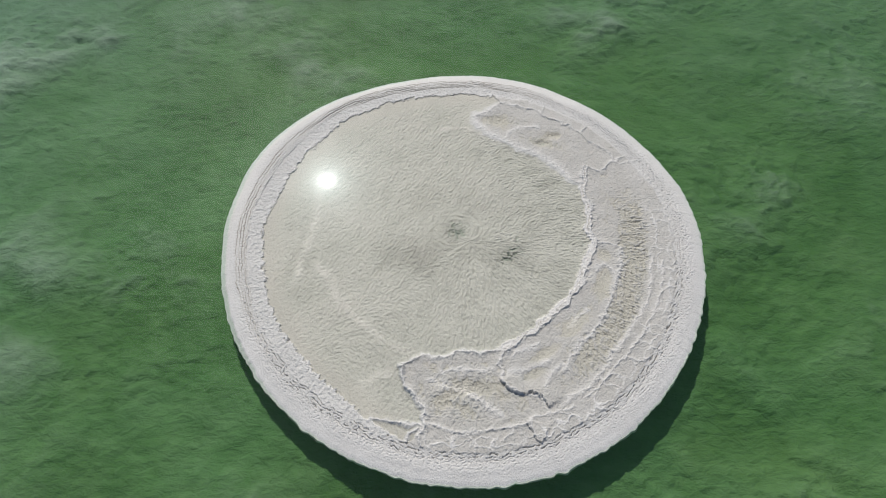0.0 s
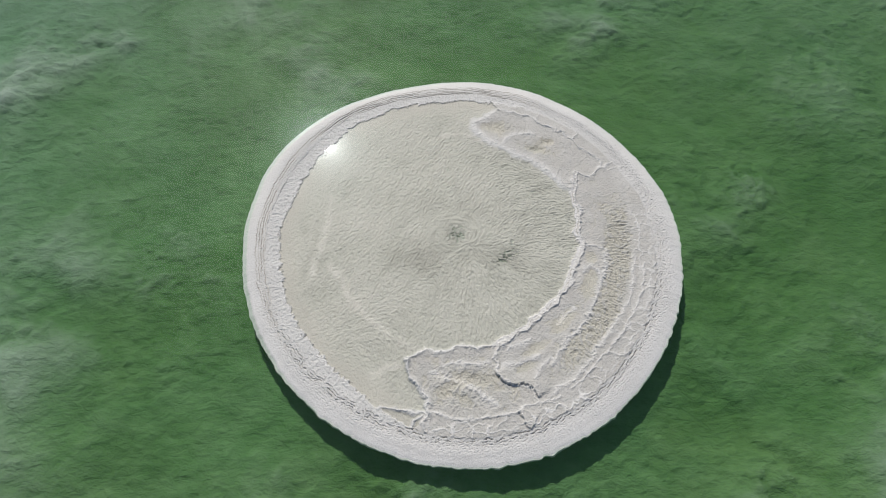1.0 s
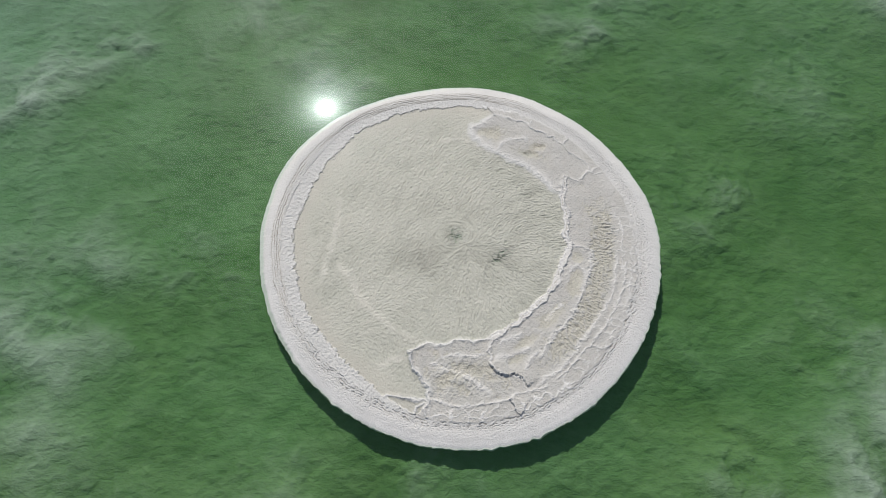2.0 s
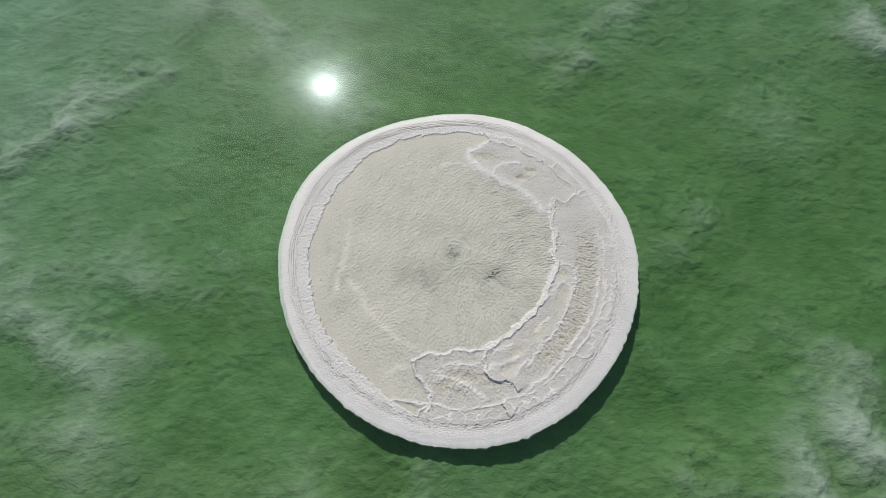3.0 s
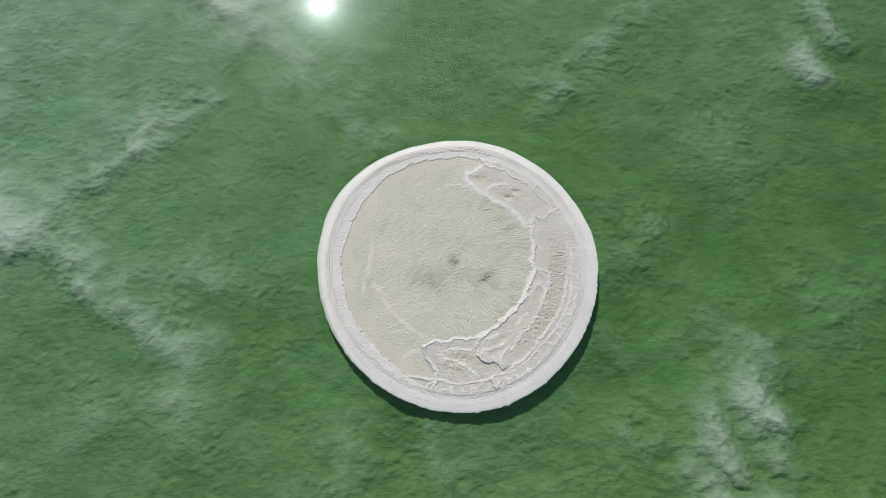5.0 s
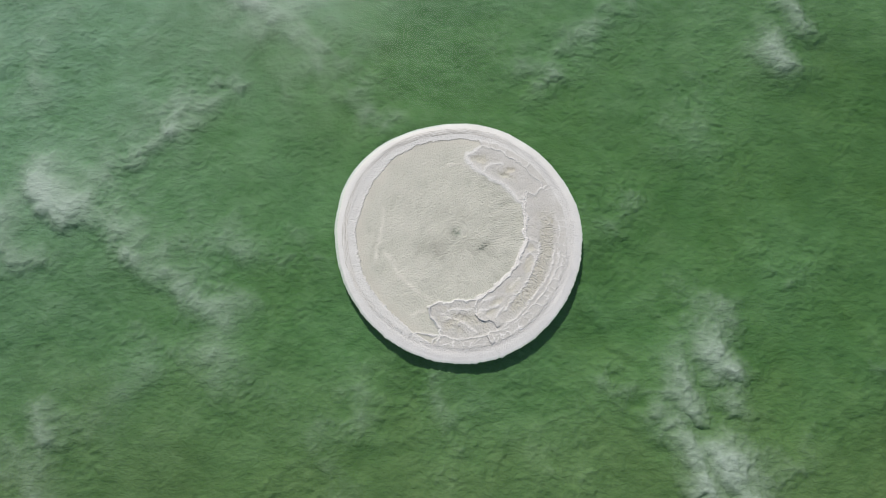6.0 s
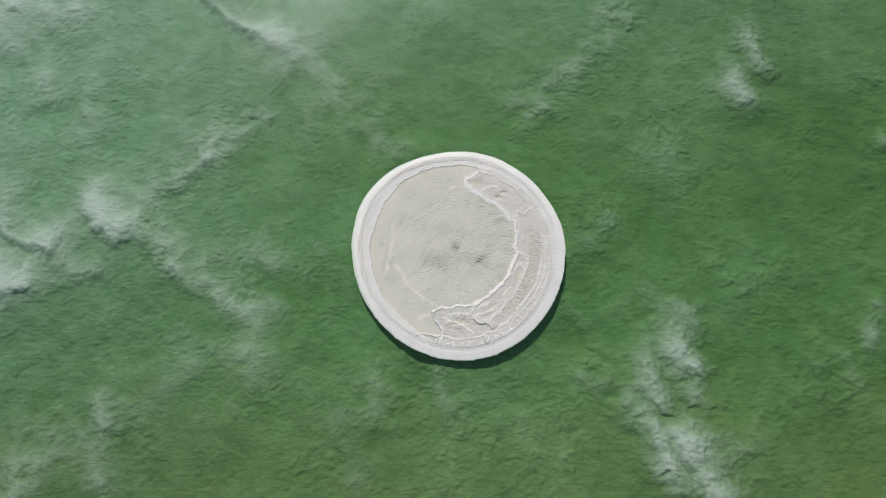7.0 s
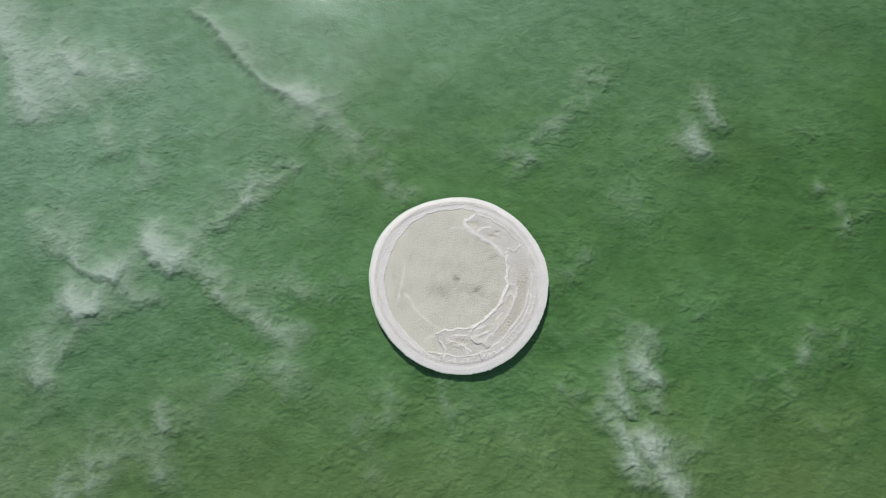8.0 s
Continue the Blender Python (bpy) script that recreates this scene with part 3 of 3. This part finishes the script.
def island_fields(px, py):
    rho = np.hypot(px, py)
    th = np.arctan2(py, px)
    big = outline(th)
    x, y = CX + px * big, CY + py * big
    wx = x + 0.045 * fbm(x, y, 3.4, 5, 101, 0.66)
    wy = y + 0.045 * fbm(x, y, 3.4, 5, 111, 0.66)
    # rim: a smooth lip, small steps down towards the pool, then a feathery band of crust
    inner, west = rim_inner(th)
    scallop = 0.010 * fbm(x, y, 2.0, 2, 121) + 0.009 * fbm(x, y, 8.0, 4, 123, 0.75)
    edge = inner + scallop * (0.45 + 0.75 * west)
    south = smooth(-np.sin(th), -0.2, 0.7)
    turn = 0.010 * np.sin(th) - 0.006 * np.cos(th) - 0.030 * bulge(th)
    wr = rho - turn + 0.005 * fbm(x, y, 1.2, 3, 125) + 0.0024 * fbm(x, y, 9, 3, 127, 0.7)
    on_rim = smooth(rho, edge - 0.003, edge + 0.004)
    z_rim = 0.061 + 0.012 * smooth(rho, edge + 0.03, 0.95)
    brown = np.zeros_like(x)
    full = np.degrees(th) % 360
    stepped = smooth(full, 45, 85) * (1 - smooth(full, 175, 225))
    for k, (at, h) in enumerate(((0.8900, 0.015), (0.8985, 0.010), (0.9100, 0.012), (0.9215, 0.009), (0.9330, 0.007))):
        broken = np.clip(0.95 + 0.9 * fbm(x, y, 1.1, 3, 130 + k), 0.1, 1.7) * (0.06 + 0.94 * stepped)
        at = at + 0.0022 * fbm(x, y, 3.0, 3, 1130 + k, 0.6)
        z_rim += h * broken * (1.2 * smooth(wr, at, at + 0.0018) - 1.16 * smooth(wr, at + 0.0018, at + 0.0075))
        brown = np.maximum(brown, np.clip(1.2 * broken, 0, 1) * np.exp(-((wr - at + 0.0004) / 0.0016) ** 2))
    arc = th * 5.0
    row = np.abs((wr - 0.898 + 0.004 * fbm(x, y, 3.5, 3, 133, 0.65)) / 0.0115 % 1 - 0.5) * 2
    gap = smooth(perlin(arc * 5.0 + np.floor(wr / 0.0115) * 7.7, wr * 60, 134) + 0.7 * perlin(arc * 14, wr * 90, 136), -0.12, 0.06)
    crackle = 1 - (1 - smooth(row, 0.05, 0.38)) * gap
    cracks = (1 - crackle) * smooth(wr, 0.880, 0.892) * (1 - smooth(wr, 0.918, 0.935)) * (1 - 0.8 * stepped)
    # darker brown in the cracks of the southern rim
    brown = np.maximum(brown, 0.55 * smooth(cracks, 0.4, 0.9) * south)
    z_rim -= 0.048 * cracks * (0.25 + 0.75 * smooth(-np.sin(th + 0.25), -0.5, 0.2))
    feather = lanes(x, y, th + 0.25, 540, 5.0, 13.0)
    band = smooth(rho, edge, edge + 0.012) * (1 - smooth(rho, 0.885, 0.905))
    z_rim += 0.008 * feather * band + 0.009 * fbm(x, y, 14, 3, 141, 0.65) * band
    pits = 0.7 * perlin(arc * 18, rho * 5.4 * 26, 145) + 0.9 * perlin(arc * 31, rho * 5.4 * 38, 146)
    z_rim -= 0.030 * np.clip(pits - 0.05, 0, 1) * smooth(rho, 0.885, 0.91) * (1 - smooth(rho, 0.935, 0.985)) * (0.25 + 0.75 * np.maximum(south, smooth(np.cos(th), 0.3, 0.8)))
    z_rim += 0.010 * ridged(x, y, 13, 2, 149, 0.7) * smooth(rho, 0.90, 0.93) * (1 - smooth(rho, 0.98, 0.995))
    z_rim += 0.007 * fbm(x, y, 3.0, 4, 147, 0.6) * smooth(rho, 0.93, 0.96)
    z_rim = z_rim * (1 - 0.25 * south * smooth(rho, 0.88, 0.93)) * (1 - 0.5 * smooth(rho, 0.925, 0.975)) * (1 - 0.9 * np.clip((rho - 0.955) / 0.045, 0, 1) ** 1.5) + (lip_depth(th) - 0.006) * smooth(rho, 0.960 + 0.02 * south, 1.0) ** 1.3
    # pool: ripples that run aslant in the west and away from the hollows in the east and south
    pool_ring = POOL_EAST + POOL_SOUTH + POOL_SPUR + [(-0.9, -4.9), (-2.6, -4.6), (-4.6, -3.0), (-5.4, 0.0), (-4.6, 3.4), (-2.0, 5.2), (0.6, 5.2)] + POOL_NORTHEAST
    pool = inside(wx, wy, pool_ring)
    hole = np.hypot(x, y * 1.05)
    pit = np.hypot((x - 1.2) * 0.42 + (y + 0.68) * 0.36, (x - 1.2) * -1.0 + (y + 0.68) * 1.15)
    ang = np.arctan2(y + 0.3, x - 0.3)
    aslant = radians(54) - radians(66) * smooth(x + 0.35 * y, 0.9, 3.0)
    out = smooth(np.cos(ang + 1.0), 0.0, 0.6)
    want = aslant * (1 - out) + np.where(ang > radians(120), ang - 2 * np.pi, ang) * out
    grains = 0.9 * perlin(wx * 13.0, wy * 12.0, 405) + 0.7 * perlin(wx * 22.0, wy * 20.0, 406)
    mealy = 0.45 * smooth(-x - 0.45 * y + 0.5 * fbm(x, y, 0.6, 2, 407), 0.3, 2.6) * (1 - smooth(y, 0.6, 2.4))
    ripple = (0.8 * lanes(x, y, want, 400, 10.0, 23.0) + 0.35 * lanes(x, y, want, 405, 4.0, 18.0)) * (1 - mealy) + grains * mealy
    swale = lanes(x, y, want + 0.25, 460, 1.2, 4.0)
    ring = perlin(hole * 10 + 0.5 * fbm(x, y, 3, 2, 159), ang * 3.0, 160)
    close = np.exp(-((hole - 0.5) / 0.3) ** 2)
    ripple = ripple * (1 - 0.8 * close) + 0.9 * ring * close
    calm = smooth(edge - rho, 0.0, 0.10)
    floor = 0.040 - 0.022 * smooth(edge - rho, 0, 0.3) + 0.009 * swale * calm + 0.018 * ripple * (0.45 + 0.55 * calm) + 0.004 * fbm(x, y, 12, 3, 163, 0.65)
    olds = np.zeros_like(x)
    for old in ([(-3.04, -0.98), (-2.77, -1.24), (-2.51, -1.77), (-2.28, -2.09), (-1.96, -2.41), (-1.60, -2.74), (-1.25, -2.93), (-1.00, -3.05)],
                [(-3.48, -1.41), (-3.41, -0.98), (-3.34, -0.52), (-3.21, -0.05), (-3.20, 0.43), (-3.19, 1.11)],
                [(-0.3, 3.2), (0.3, 3.25), (0.75, 2.95)], [(-1.34, -3.52), (-1.61, -3.56), (-1.82, -3.71)]):
        d, _, _, _ = to_line(wx, wy, old)
        olds = np.maximum(olds, np.exp(-(d / 0.09) ** 2))
    floor += 0.012 * olds
    floor = 0.044 - np.log1p(np.exp(-(floor - 0.044) * 160)) / 160
    gash = np.clip(0.5 - 2.2 * np.abs(fbm(x, y * 1.8, 3.2, 3, 165)), 0, 1)
    floor -= (0.008 + 0.08 * gash) * np.exp(-(hole / 0.22) ** 2) + (0.008 + 0.08 * gash) * np.exp(-(pit / 0.24) ** 2)
    floor -= 0.008 * np.exp(-((hole - 0.1) / 0.3) ** 2)
    # terraces: floors of damp crust, rippled across along the eastern lane
    deg = np.degrees(th)
    east = smooth(deg, -68, -45) * (1 - smooth(deg, 8, 24))
    mid = 0.712 + 0.025 * smooth(deg, -5, 20)
    lane = (1 - smooth(np.abs(rho - mid + 0.012 * fbm(x, y, 1.6, 3, 431)), 0.042, 0.078)) * east
    ray2 = 0.85 * lanes(x, y, th - 0.05, 430, 6.0, 18.0) + 0.9 * (ridged(x, y, 8.0, 3, 435, 0.65) - 0.5)
    cell = cell_walls(arc * 2.2 + 0.25 * fbm(x, y, 4, 3, 433), (rho - 0.5) * 19 + 0.25 * fbm(x, y, 4, 3, 437), 439)
    cells = smooth(rho, 0.775, 0.80) * np.maximum(smooth(deg, -62, -50), smooth(deg, -108, -100) * smooth(rho, 0.83, 0.845)) * (1 - smooth(deg, 2, 18))
    walls = np.exp(-(cell / 0.11) ** 2) * cells * np.clip(0.75 + 0.8 * fbm(x, y, 1.3, 2, 441), 0.1, 1.3)
    bay = np.exp(-(((x - 0.1) / 0.95) ** 2 + ((y + 4.0) / 0.55) ** 2))
    north = np.exp(-(((x - 1.2) / 0.4) ** 2 + ((y - 3.5) / 0.2) ** 2)) + np.exp(-(((x - 2.2) / 0.34) ** 2 + ((y - 2.7 + 0.3 * (x - 2.2)) / 0.14) ** 2)) + np.exp(-(((x - 2.5) / 0.2) ** 2 + ((y - 2.97) / 0.1) ** 2))
    terrace = 0.056 + 0.014 * smooth(rho, 0.72, 0.86) + 0.022 * ray2 * lane + 0.012 * walls + 0.012 * fbm(x, y, 3.0, 6, 171, 0.62) * (0.6 + 1.8 * bay + 1.6 * north) + 0.018 * (ridged(x, y, 6.5, 4, 447, 0.72) - 0.5) * (0.35 + 1.3 * bay + 0.8 * north + 0.4 * lane)
    terrace += 0.010 * ridged(x, y, 17, 2, 449, 0.7) - 0.005
    shoulder = np.exp(-(to_line(wx, wy, POOL_EAST)[0] / 0.24) ** 2)
    terrace += 0.026 * np.clip(ridged(wx, wy, 6.5, 3, 451, 0.7) - 0.30, 0, 1) * shoulder
    pocket = np.zeros_like(x)
    for ax, ay, long, wide, lean in ((3.12, -1.5, 0.42, 0.16, 1.25), (2.42, -2.42, 0.42, 0.17, 0.85), (1.75, -3.1, 0.30, 0.12, 0.6), (1.45, -3.55, 0.30, 0.12, 0.5), (3.25, -0.72, 0.16, 0.14, 1.4)):
        u, v = (x - ax) * math.cos(lean) + (y - ay) * math.sin(lean), -(x - ax) * math.sin(lean) + (y - ay) * math.cos(lean)
        pocket = np.maximum(pocket, np.exp(-((u / long) ** 2 + (v / wide) ** 2) ** 1.5))
    terrace -= 0.014 * lane + 0.014 * bay + 0.030 * north + 0.024 * pocket
    base = np.where(pool, floor, terrace)
    dry_relief = np.where(pool, 0.10 + 0.32 * olds * np.clip(0.8 + fbm(x, y, 2.2, 3, 181), 0.1, 1.4) + 0.10 * fbm(x, y, 0.8, 3, 173), 0.10 + 0.20 * smooth(rho, 0.74, 0.88) - 0.2 * lane - 0.25 * bay + 0.25 * shoulder + 0.7 * walls + 0.2 * fbm(x, y, 1.5, 5, 175, 0.6))
    line_no, closest = np.full(rho.shape, -1), np.full(rho.shape, 1e9)
    strong = np.zeros_like(base)
    lift = np.zeros_like(base)
    for k, (name, line, w, h, drop) in enumerate(CRESTS):
        lx, ly = [p[0] for p in line], [p[1] for p in line]
        sel = np.nonzero((x > min(lx) - 0.8) & (x < max(lx) + 0.8) & (y > min(ly) - 0.8) & (y < max(ly) + 0.8))[0]
        qx, qy, vx, vy = x[sel], y[sel], wx[sel], wy[sel]
        d, _, _, s = to_line(vx, vy, line)
        closest[sel] = np.minimum(d, closest[sel])
        fade = smooth(s, 0.0, 0.06) * (1 - smooth(s, 0.92, 1.0)) if name == "low_ridge" else 1.0
        w2 = (0.95 if name == "low_ridge" else 0.82) * w * (1 + 0.45 * perlin(qx * 2.6, qy * 2.6, 180 + k))
        g = np.exp(-(d / w2) ** 1.35) * fade
        tall = 1.0 * h * (1 + 0.5 * fbm(qx, qy, 5.0, 2, 210 + k))
        if w > 0.1 and name == "pool_ridge":
            g = np.exp(-(d / w2) ** 4)
            tall = 0.32 * h + 0.75 * h * np.exp(-((d - 0.62 * w2) / (0.2 * w2)) ** 2) + 0.6 * h * ridged(vx, vy, 10, 3, 240, 0.65)
            brown[sel] = np.maximum(brown[sel], 0.7 * np.exp(-(d / (0.16 * w2)) ** 2) * smooth(fbm(vx, vy, 3.5, 2, 241), -0.2, 0.2))
        if name == "low_ridge":
            tall = tall * 0.95 + (0.016 if w > 0.14 else 0.009 if w < 0.095 else 0.003) * ridged(vx, vy, 9, 3, 245, 0.6)
        lift[sel] = np.maximum(lift[sel], g * tall)
        if drop:
            side = np.zeros_like(qx)
            for (ax, ay), (bx, by) in zip(line, line[1:]):
                dd = np.hypot(qx - (ax + bx) / 2, qy - (ay + by) / 2)
                side += ((bx - ax) * (vy - ay) - (by - ay) * (vx - ax)) / np.hypot(bx - ax, by - ay) * np.exp(-(dd / 0.35) ** 2)
            base[sel] += drop * smooth(side, -0.004, 0.008) * np.exp(-(d / 0.28) ** 2) * smooth(s, 0.0, 0.1) * (1 - smooth(s, 0.9, 1.0))
        near = (g > 0.45) & (g > strong[sel])
        line_no[sel] = np.where(near, k, line_no[sel])
        strong[sel] = np.maximum(strong[sel], g * (1.0 if name != "low_ridge" else 0.9))
    soft, _, _, _ = to_line(wx, wy, POOL_NORTHEAST)
    bank = np.where(pool, smooth(closest, 0.0, 0.12) * smooth(soft, 0.0, 0.32), 1.0)
    top = base * bank + np.maximum(base, 0.052) * (1 - bank) + lift
    z = top * (1 - on_rim) + z_rim * on_rim
    crumb = np.maximum(np.clip(strong, 0, 1), on_rim * (1 - smooth(rho, 0.895, 0.91)) * 0.8)
    z += 0.009 * (ridged(x, y, 19, 2, 253, 0.7) - 0.42) * crumb
    shore = np.exp(-((rho - edge - 0.004) / 0.005) ** 2) * west
    z += 0.010 * shore * (0.6 + 0.9 * fbm(x, y, 8, 2, 251))
    dry_relief = np.maximum(dry_relief, strong)
    dry_relief = dry_relief * (1 - on_rim) + on_rim * (0.60 + 0.22 * smooth(rho, 0.9, 0.95) + 0.4 * shore)
    green = 0.30 * np.exp(-(np.hypot(x - 0.5, y + 0.7) / 2.4) ** 2) * (1 + fbm(x, y, 1.0, 3, 177))
    silt = np.where(pool, (0.20 + 0.26 * calm) * (1 + 0.25 * fbm(x, y, 0.7, 3, 179) - 0.22 * swale) + 0.35 * green - 0.12 * olds, 0.26 * lane + 0.30 * bay + 0.5 * north + 0.36 * pocket)
    silt = silt + (0.12 + 0.65 * gash) * np.exp(-(hole / 0.20) ** 2) + (0.16 + 0.6 * gash) * np.exp(-(pit / 0.22) ** 2)
    brown = brown * on_rim * smooth(rho, 0.89, 0.9) + (1 - on_rim) * np.where(pool, np.maximum(brown, 0.14 * (1 - calm)), np.maximum(brown, 0.24 + 0.04 * lane + 0.08 * north + 0.10 * fbm(x, y, 2.2, 4, 443) - 0.3 * walls)) * (1 - 0.7 * strong * (brown < 0.5))
    region = np.where(on_rim > 0.5, 0, np.where(line_no >= 0, 2 + line_no, np.where(pool, 1, -1)))
    brine = np.exp(-((rho - edge - 0.004) / 0.007) ** 2) * west
    return x - CX, y - CY, z, np.clip(dry_relief, 0, 1), np.clip(silt, 0, 1), brine, np.clip(brown, 0, 1), region


def pieces(lab):
    """Numbers the connected areas of equal label on a grid."""
    n = lab.shape[0]
    num = np.arange(1, n * n + 1).reshape(n, n)
    same_v, same_h = lab[1:] == lab[:-1], lab[:, 1:] == lab[:, :-1]
    for _ in range(12 * n):
        old = num.copy()
        num[1:] = np.where(same_v, np.maximum(num[1:], num[:-1]), num[1:])
        num[:-1] = np.where(same_v, np.maximum(num[1:], num[:-1]), num[:-1])
        num[:, 1:] = np.where(same_h, np.maximum(num[:, 1:], num[:, :-1]), num[:, 1:])
        num[:, :-1] = np.where(same_h, np.maximum(num[:, 1:], num[:, :-1]), num[:, :-1])
        if (num == old).all():
            break
    return num


def tidy(lab):
    """Gives every crumb of a label to its neighbours, so that each part is one piece."""
    num = pieces(lab)
    keep = np.zeros(lab.shape, bool)
    for v in np.unique(lab):
        ids, count = np.unique(num[lab == v], return_counts=True)
        for i, c in zip(ids, count):
            if c == count.max() and c >= 8 or v == -1 and c >= 40:
                keep |= num == i
    out = np.where(keep, np.where(lab == -1, 1000 + num, lab), -9)
    for _ in range(200):
        if (out != -9).all():
            break
        for a, b in ((slice(1, None), slice(None, -1)), (slice(None, -1), slice(1, None))):
            out[a] = np.where(out[a] == -9, out[b], out[a])
            out[:, a] = np.where(out[:, a] == -9, out[:, b], out[:, a])
    return out


def build_island(n=1000):
    s = np.linspace(-1, 1, n)
    u, v = np.meshgrid(s, s)
    px, py = u * np.sqrt(1 - v * v / 2), v * np.sqrt(1 - u * u / 2)
    x, y, z, dry_relief, silt, brine, brown, region = island_fields(px.ravel(), py.ravel())
    co = np.stack([x, y, z], -1)
    # crests dried whiter, hollows darker: relief light put into the colour
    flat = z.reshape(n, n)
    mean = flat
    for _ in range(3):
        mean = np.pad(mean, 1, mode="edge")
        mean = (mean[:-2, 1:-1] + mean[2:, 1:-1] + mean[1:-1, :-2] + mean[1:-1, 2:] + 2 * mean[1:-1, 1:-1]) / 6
    dry_relief = np.clip(dry_relief + 28.0 * np.clip((flat - mean).ravel(), -0.004, 0.02) * (region != 1), 0, 1)
    quads = grid_quads(n, n)
    whole = mesh_from("whole", co, quads)
    normals = np.empty(len(co) * 3, np.float32)
    whole.vertices.foreach_get("normal", normals)
    normals = normals.reshape(-1, 3)
    bpy.data.meshes.remove(whole)
    lab = tidy(region.reshape(n, n)[2::4, 2::4].copy())
    lab = np.repeat(np.repeat(lab, 4, 0), 4, 1)[:n, :n].ravel()
    face = lab[quads[:, 0]]

    def cut(name, pick, label=""):
        q = quads[pick]
        used, back = np.unique(q, return_inverse=True)
        me = mesh_from(name, co[used], back.reshape(q.shape))
        for key, field in (("dry_relief", dry_relief), ("silt", silt), ("brine", brine), ("brown", brown)):
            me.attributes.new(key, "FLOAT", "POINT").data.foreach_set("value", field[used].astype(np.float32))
        me.normals_split_custom_set_from_vertices(normals[used].tolist())
        me.materials.append(SALT)
        ob = new(name, me)
        ob.parent = ISLAND
        if label:
            ob["label"] = label
        return ob

    cut("rim", face == 0, "rough white salt rim with stepped edges")
    cut("pool_floor", face == 1, "grey-beige rippled pool floor with two dark hollows")
    for k, (name, _, _, _, _) in enumerate(CRESTS):
        if (face == 2 + k).any():
            cut(name, face == 2 + k)
    for i in np.unique(face[face >= 1000]):
        cut("crust_plate", face == i)


def build_island_foot():
    """The rim's edge turned under, and the stem on which the island stands."""
    na = 900
    th = np.linspace(-np.pi, np.pi, na, endpoint=False)
    r = outline(th)
    prof = [(1.0, 0.0), (1.002, -0.014), (1.001, -0.04), (0.994, -0.08), (0.982, -0.125), (0.965, -0.17), (0.93, -0.25), (0.90, -0.38), (0.89, -0.60), (0.90, -0.95)]
    ringz = []
    for k, (m, z) in enumerate(prof):
        lump = 0.005 * perlin(11 * np.cos(th) + k * 0.6, 9 * np.sin(th), 300) * (k > 1)
        ringz.append(np.stack([r * (m + lump) * np.cos(th), r * (m + lump) * np.sin(th), z + lip_depth(th) * (1 - k / 9)], -1))
    co = np.concatenate(ringz)
    i = np.arange(na)
    j = (i + 1) % na
    quads = np.concatenate([np.stack([k * na + i, (k + 1) * na + i, (k + 1) * na + j, k * na + j], -1) for k in range(len(prof) - 1)])
    me = mesh_from("foot", co, quads)
    me.materials.append(SALT)
    me.attributes.new("dry_relief", "FLOAT", "POINT").data.foreach_set("value", np.full(len(co), 0.9, np.float32))
    me.attributes.new("silt", "FLOAT", "POINT").data.foreach_set("value", np.zeros(len(co), np.float32))
    ob = new("foot", me)
    ob.parent = ISLAND
    ob["label"] = "undercut salt foot below the waterline"


def build_pool_water():
    na = 240
    th = np.linspace(-np.pi, np.pi, na, endpoint=False)
    r = outline(th) * (rim_inner(th)[0] + 0.012)
    co = [(0.0, 0.0, 0.0)] + [(a * math.cos(t), a * math.sin(t), 0.0) for a, t in zip(r, th)]
    me = bpy.data.meshes.new("pool_water")
    me.from_pydata(co, [], [(0, 1 + i, 1 + (i + 1) % na) for i in range(na)])
    me.materials.append(POOL)
    ob = new("pool_water", me)
    ob.location = (CX, CY, 0.05)
    ob.visible_shadow = False
    tagged(ob, "clear shallow water filling the salt island's pool", "pool water")


build_island()
build_island_foot()
build_pool_water()
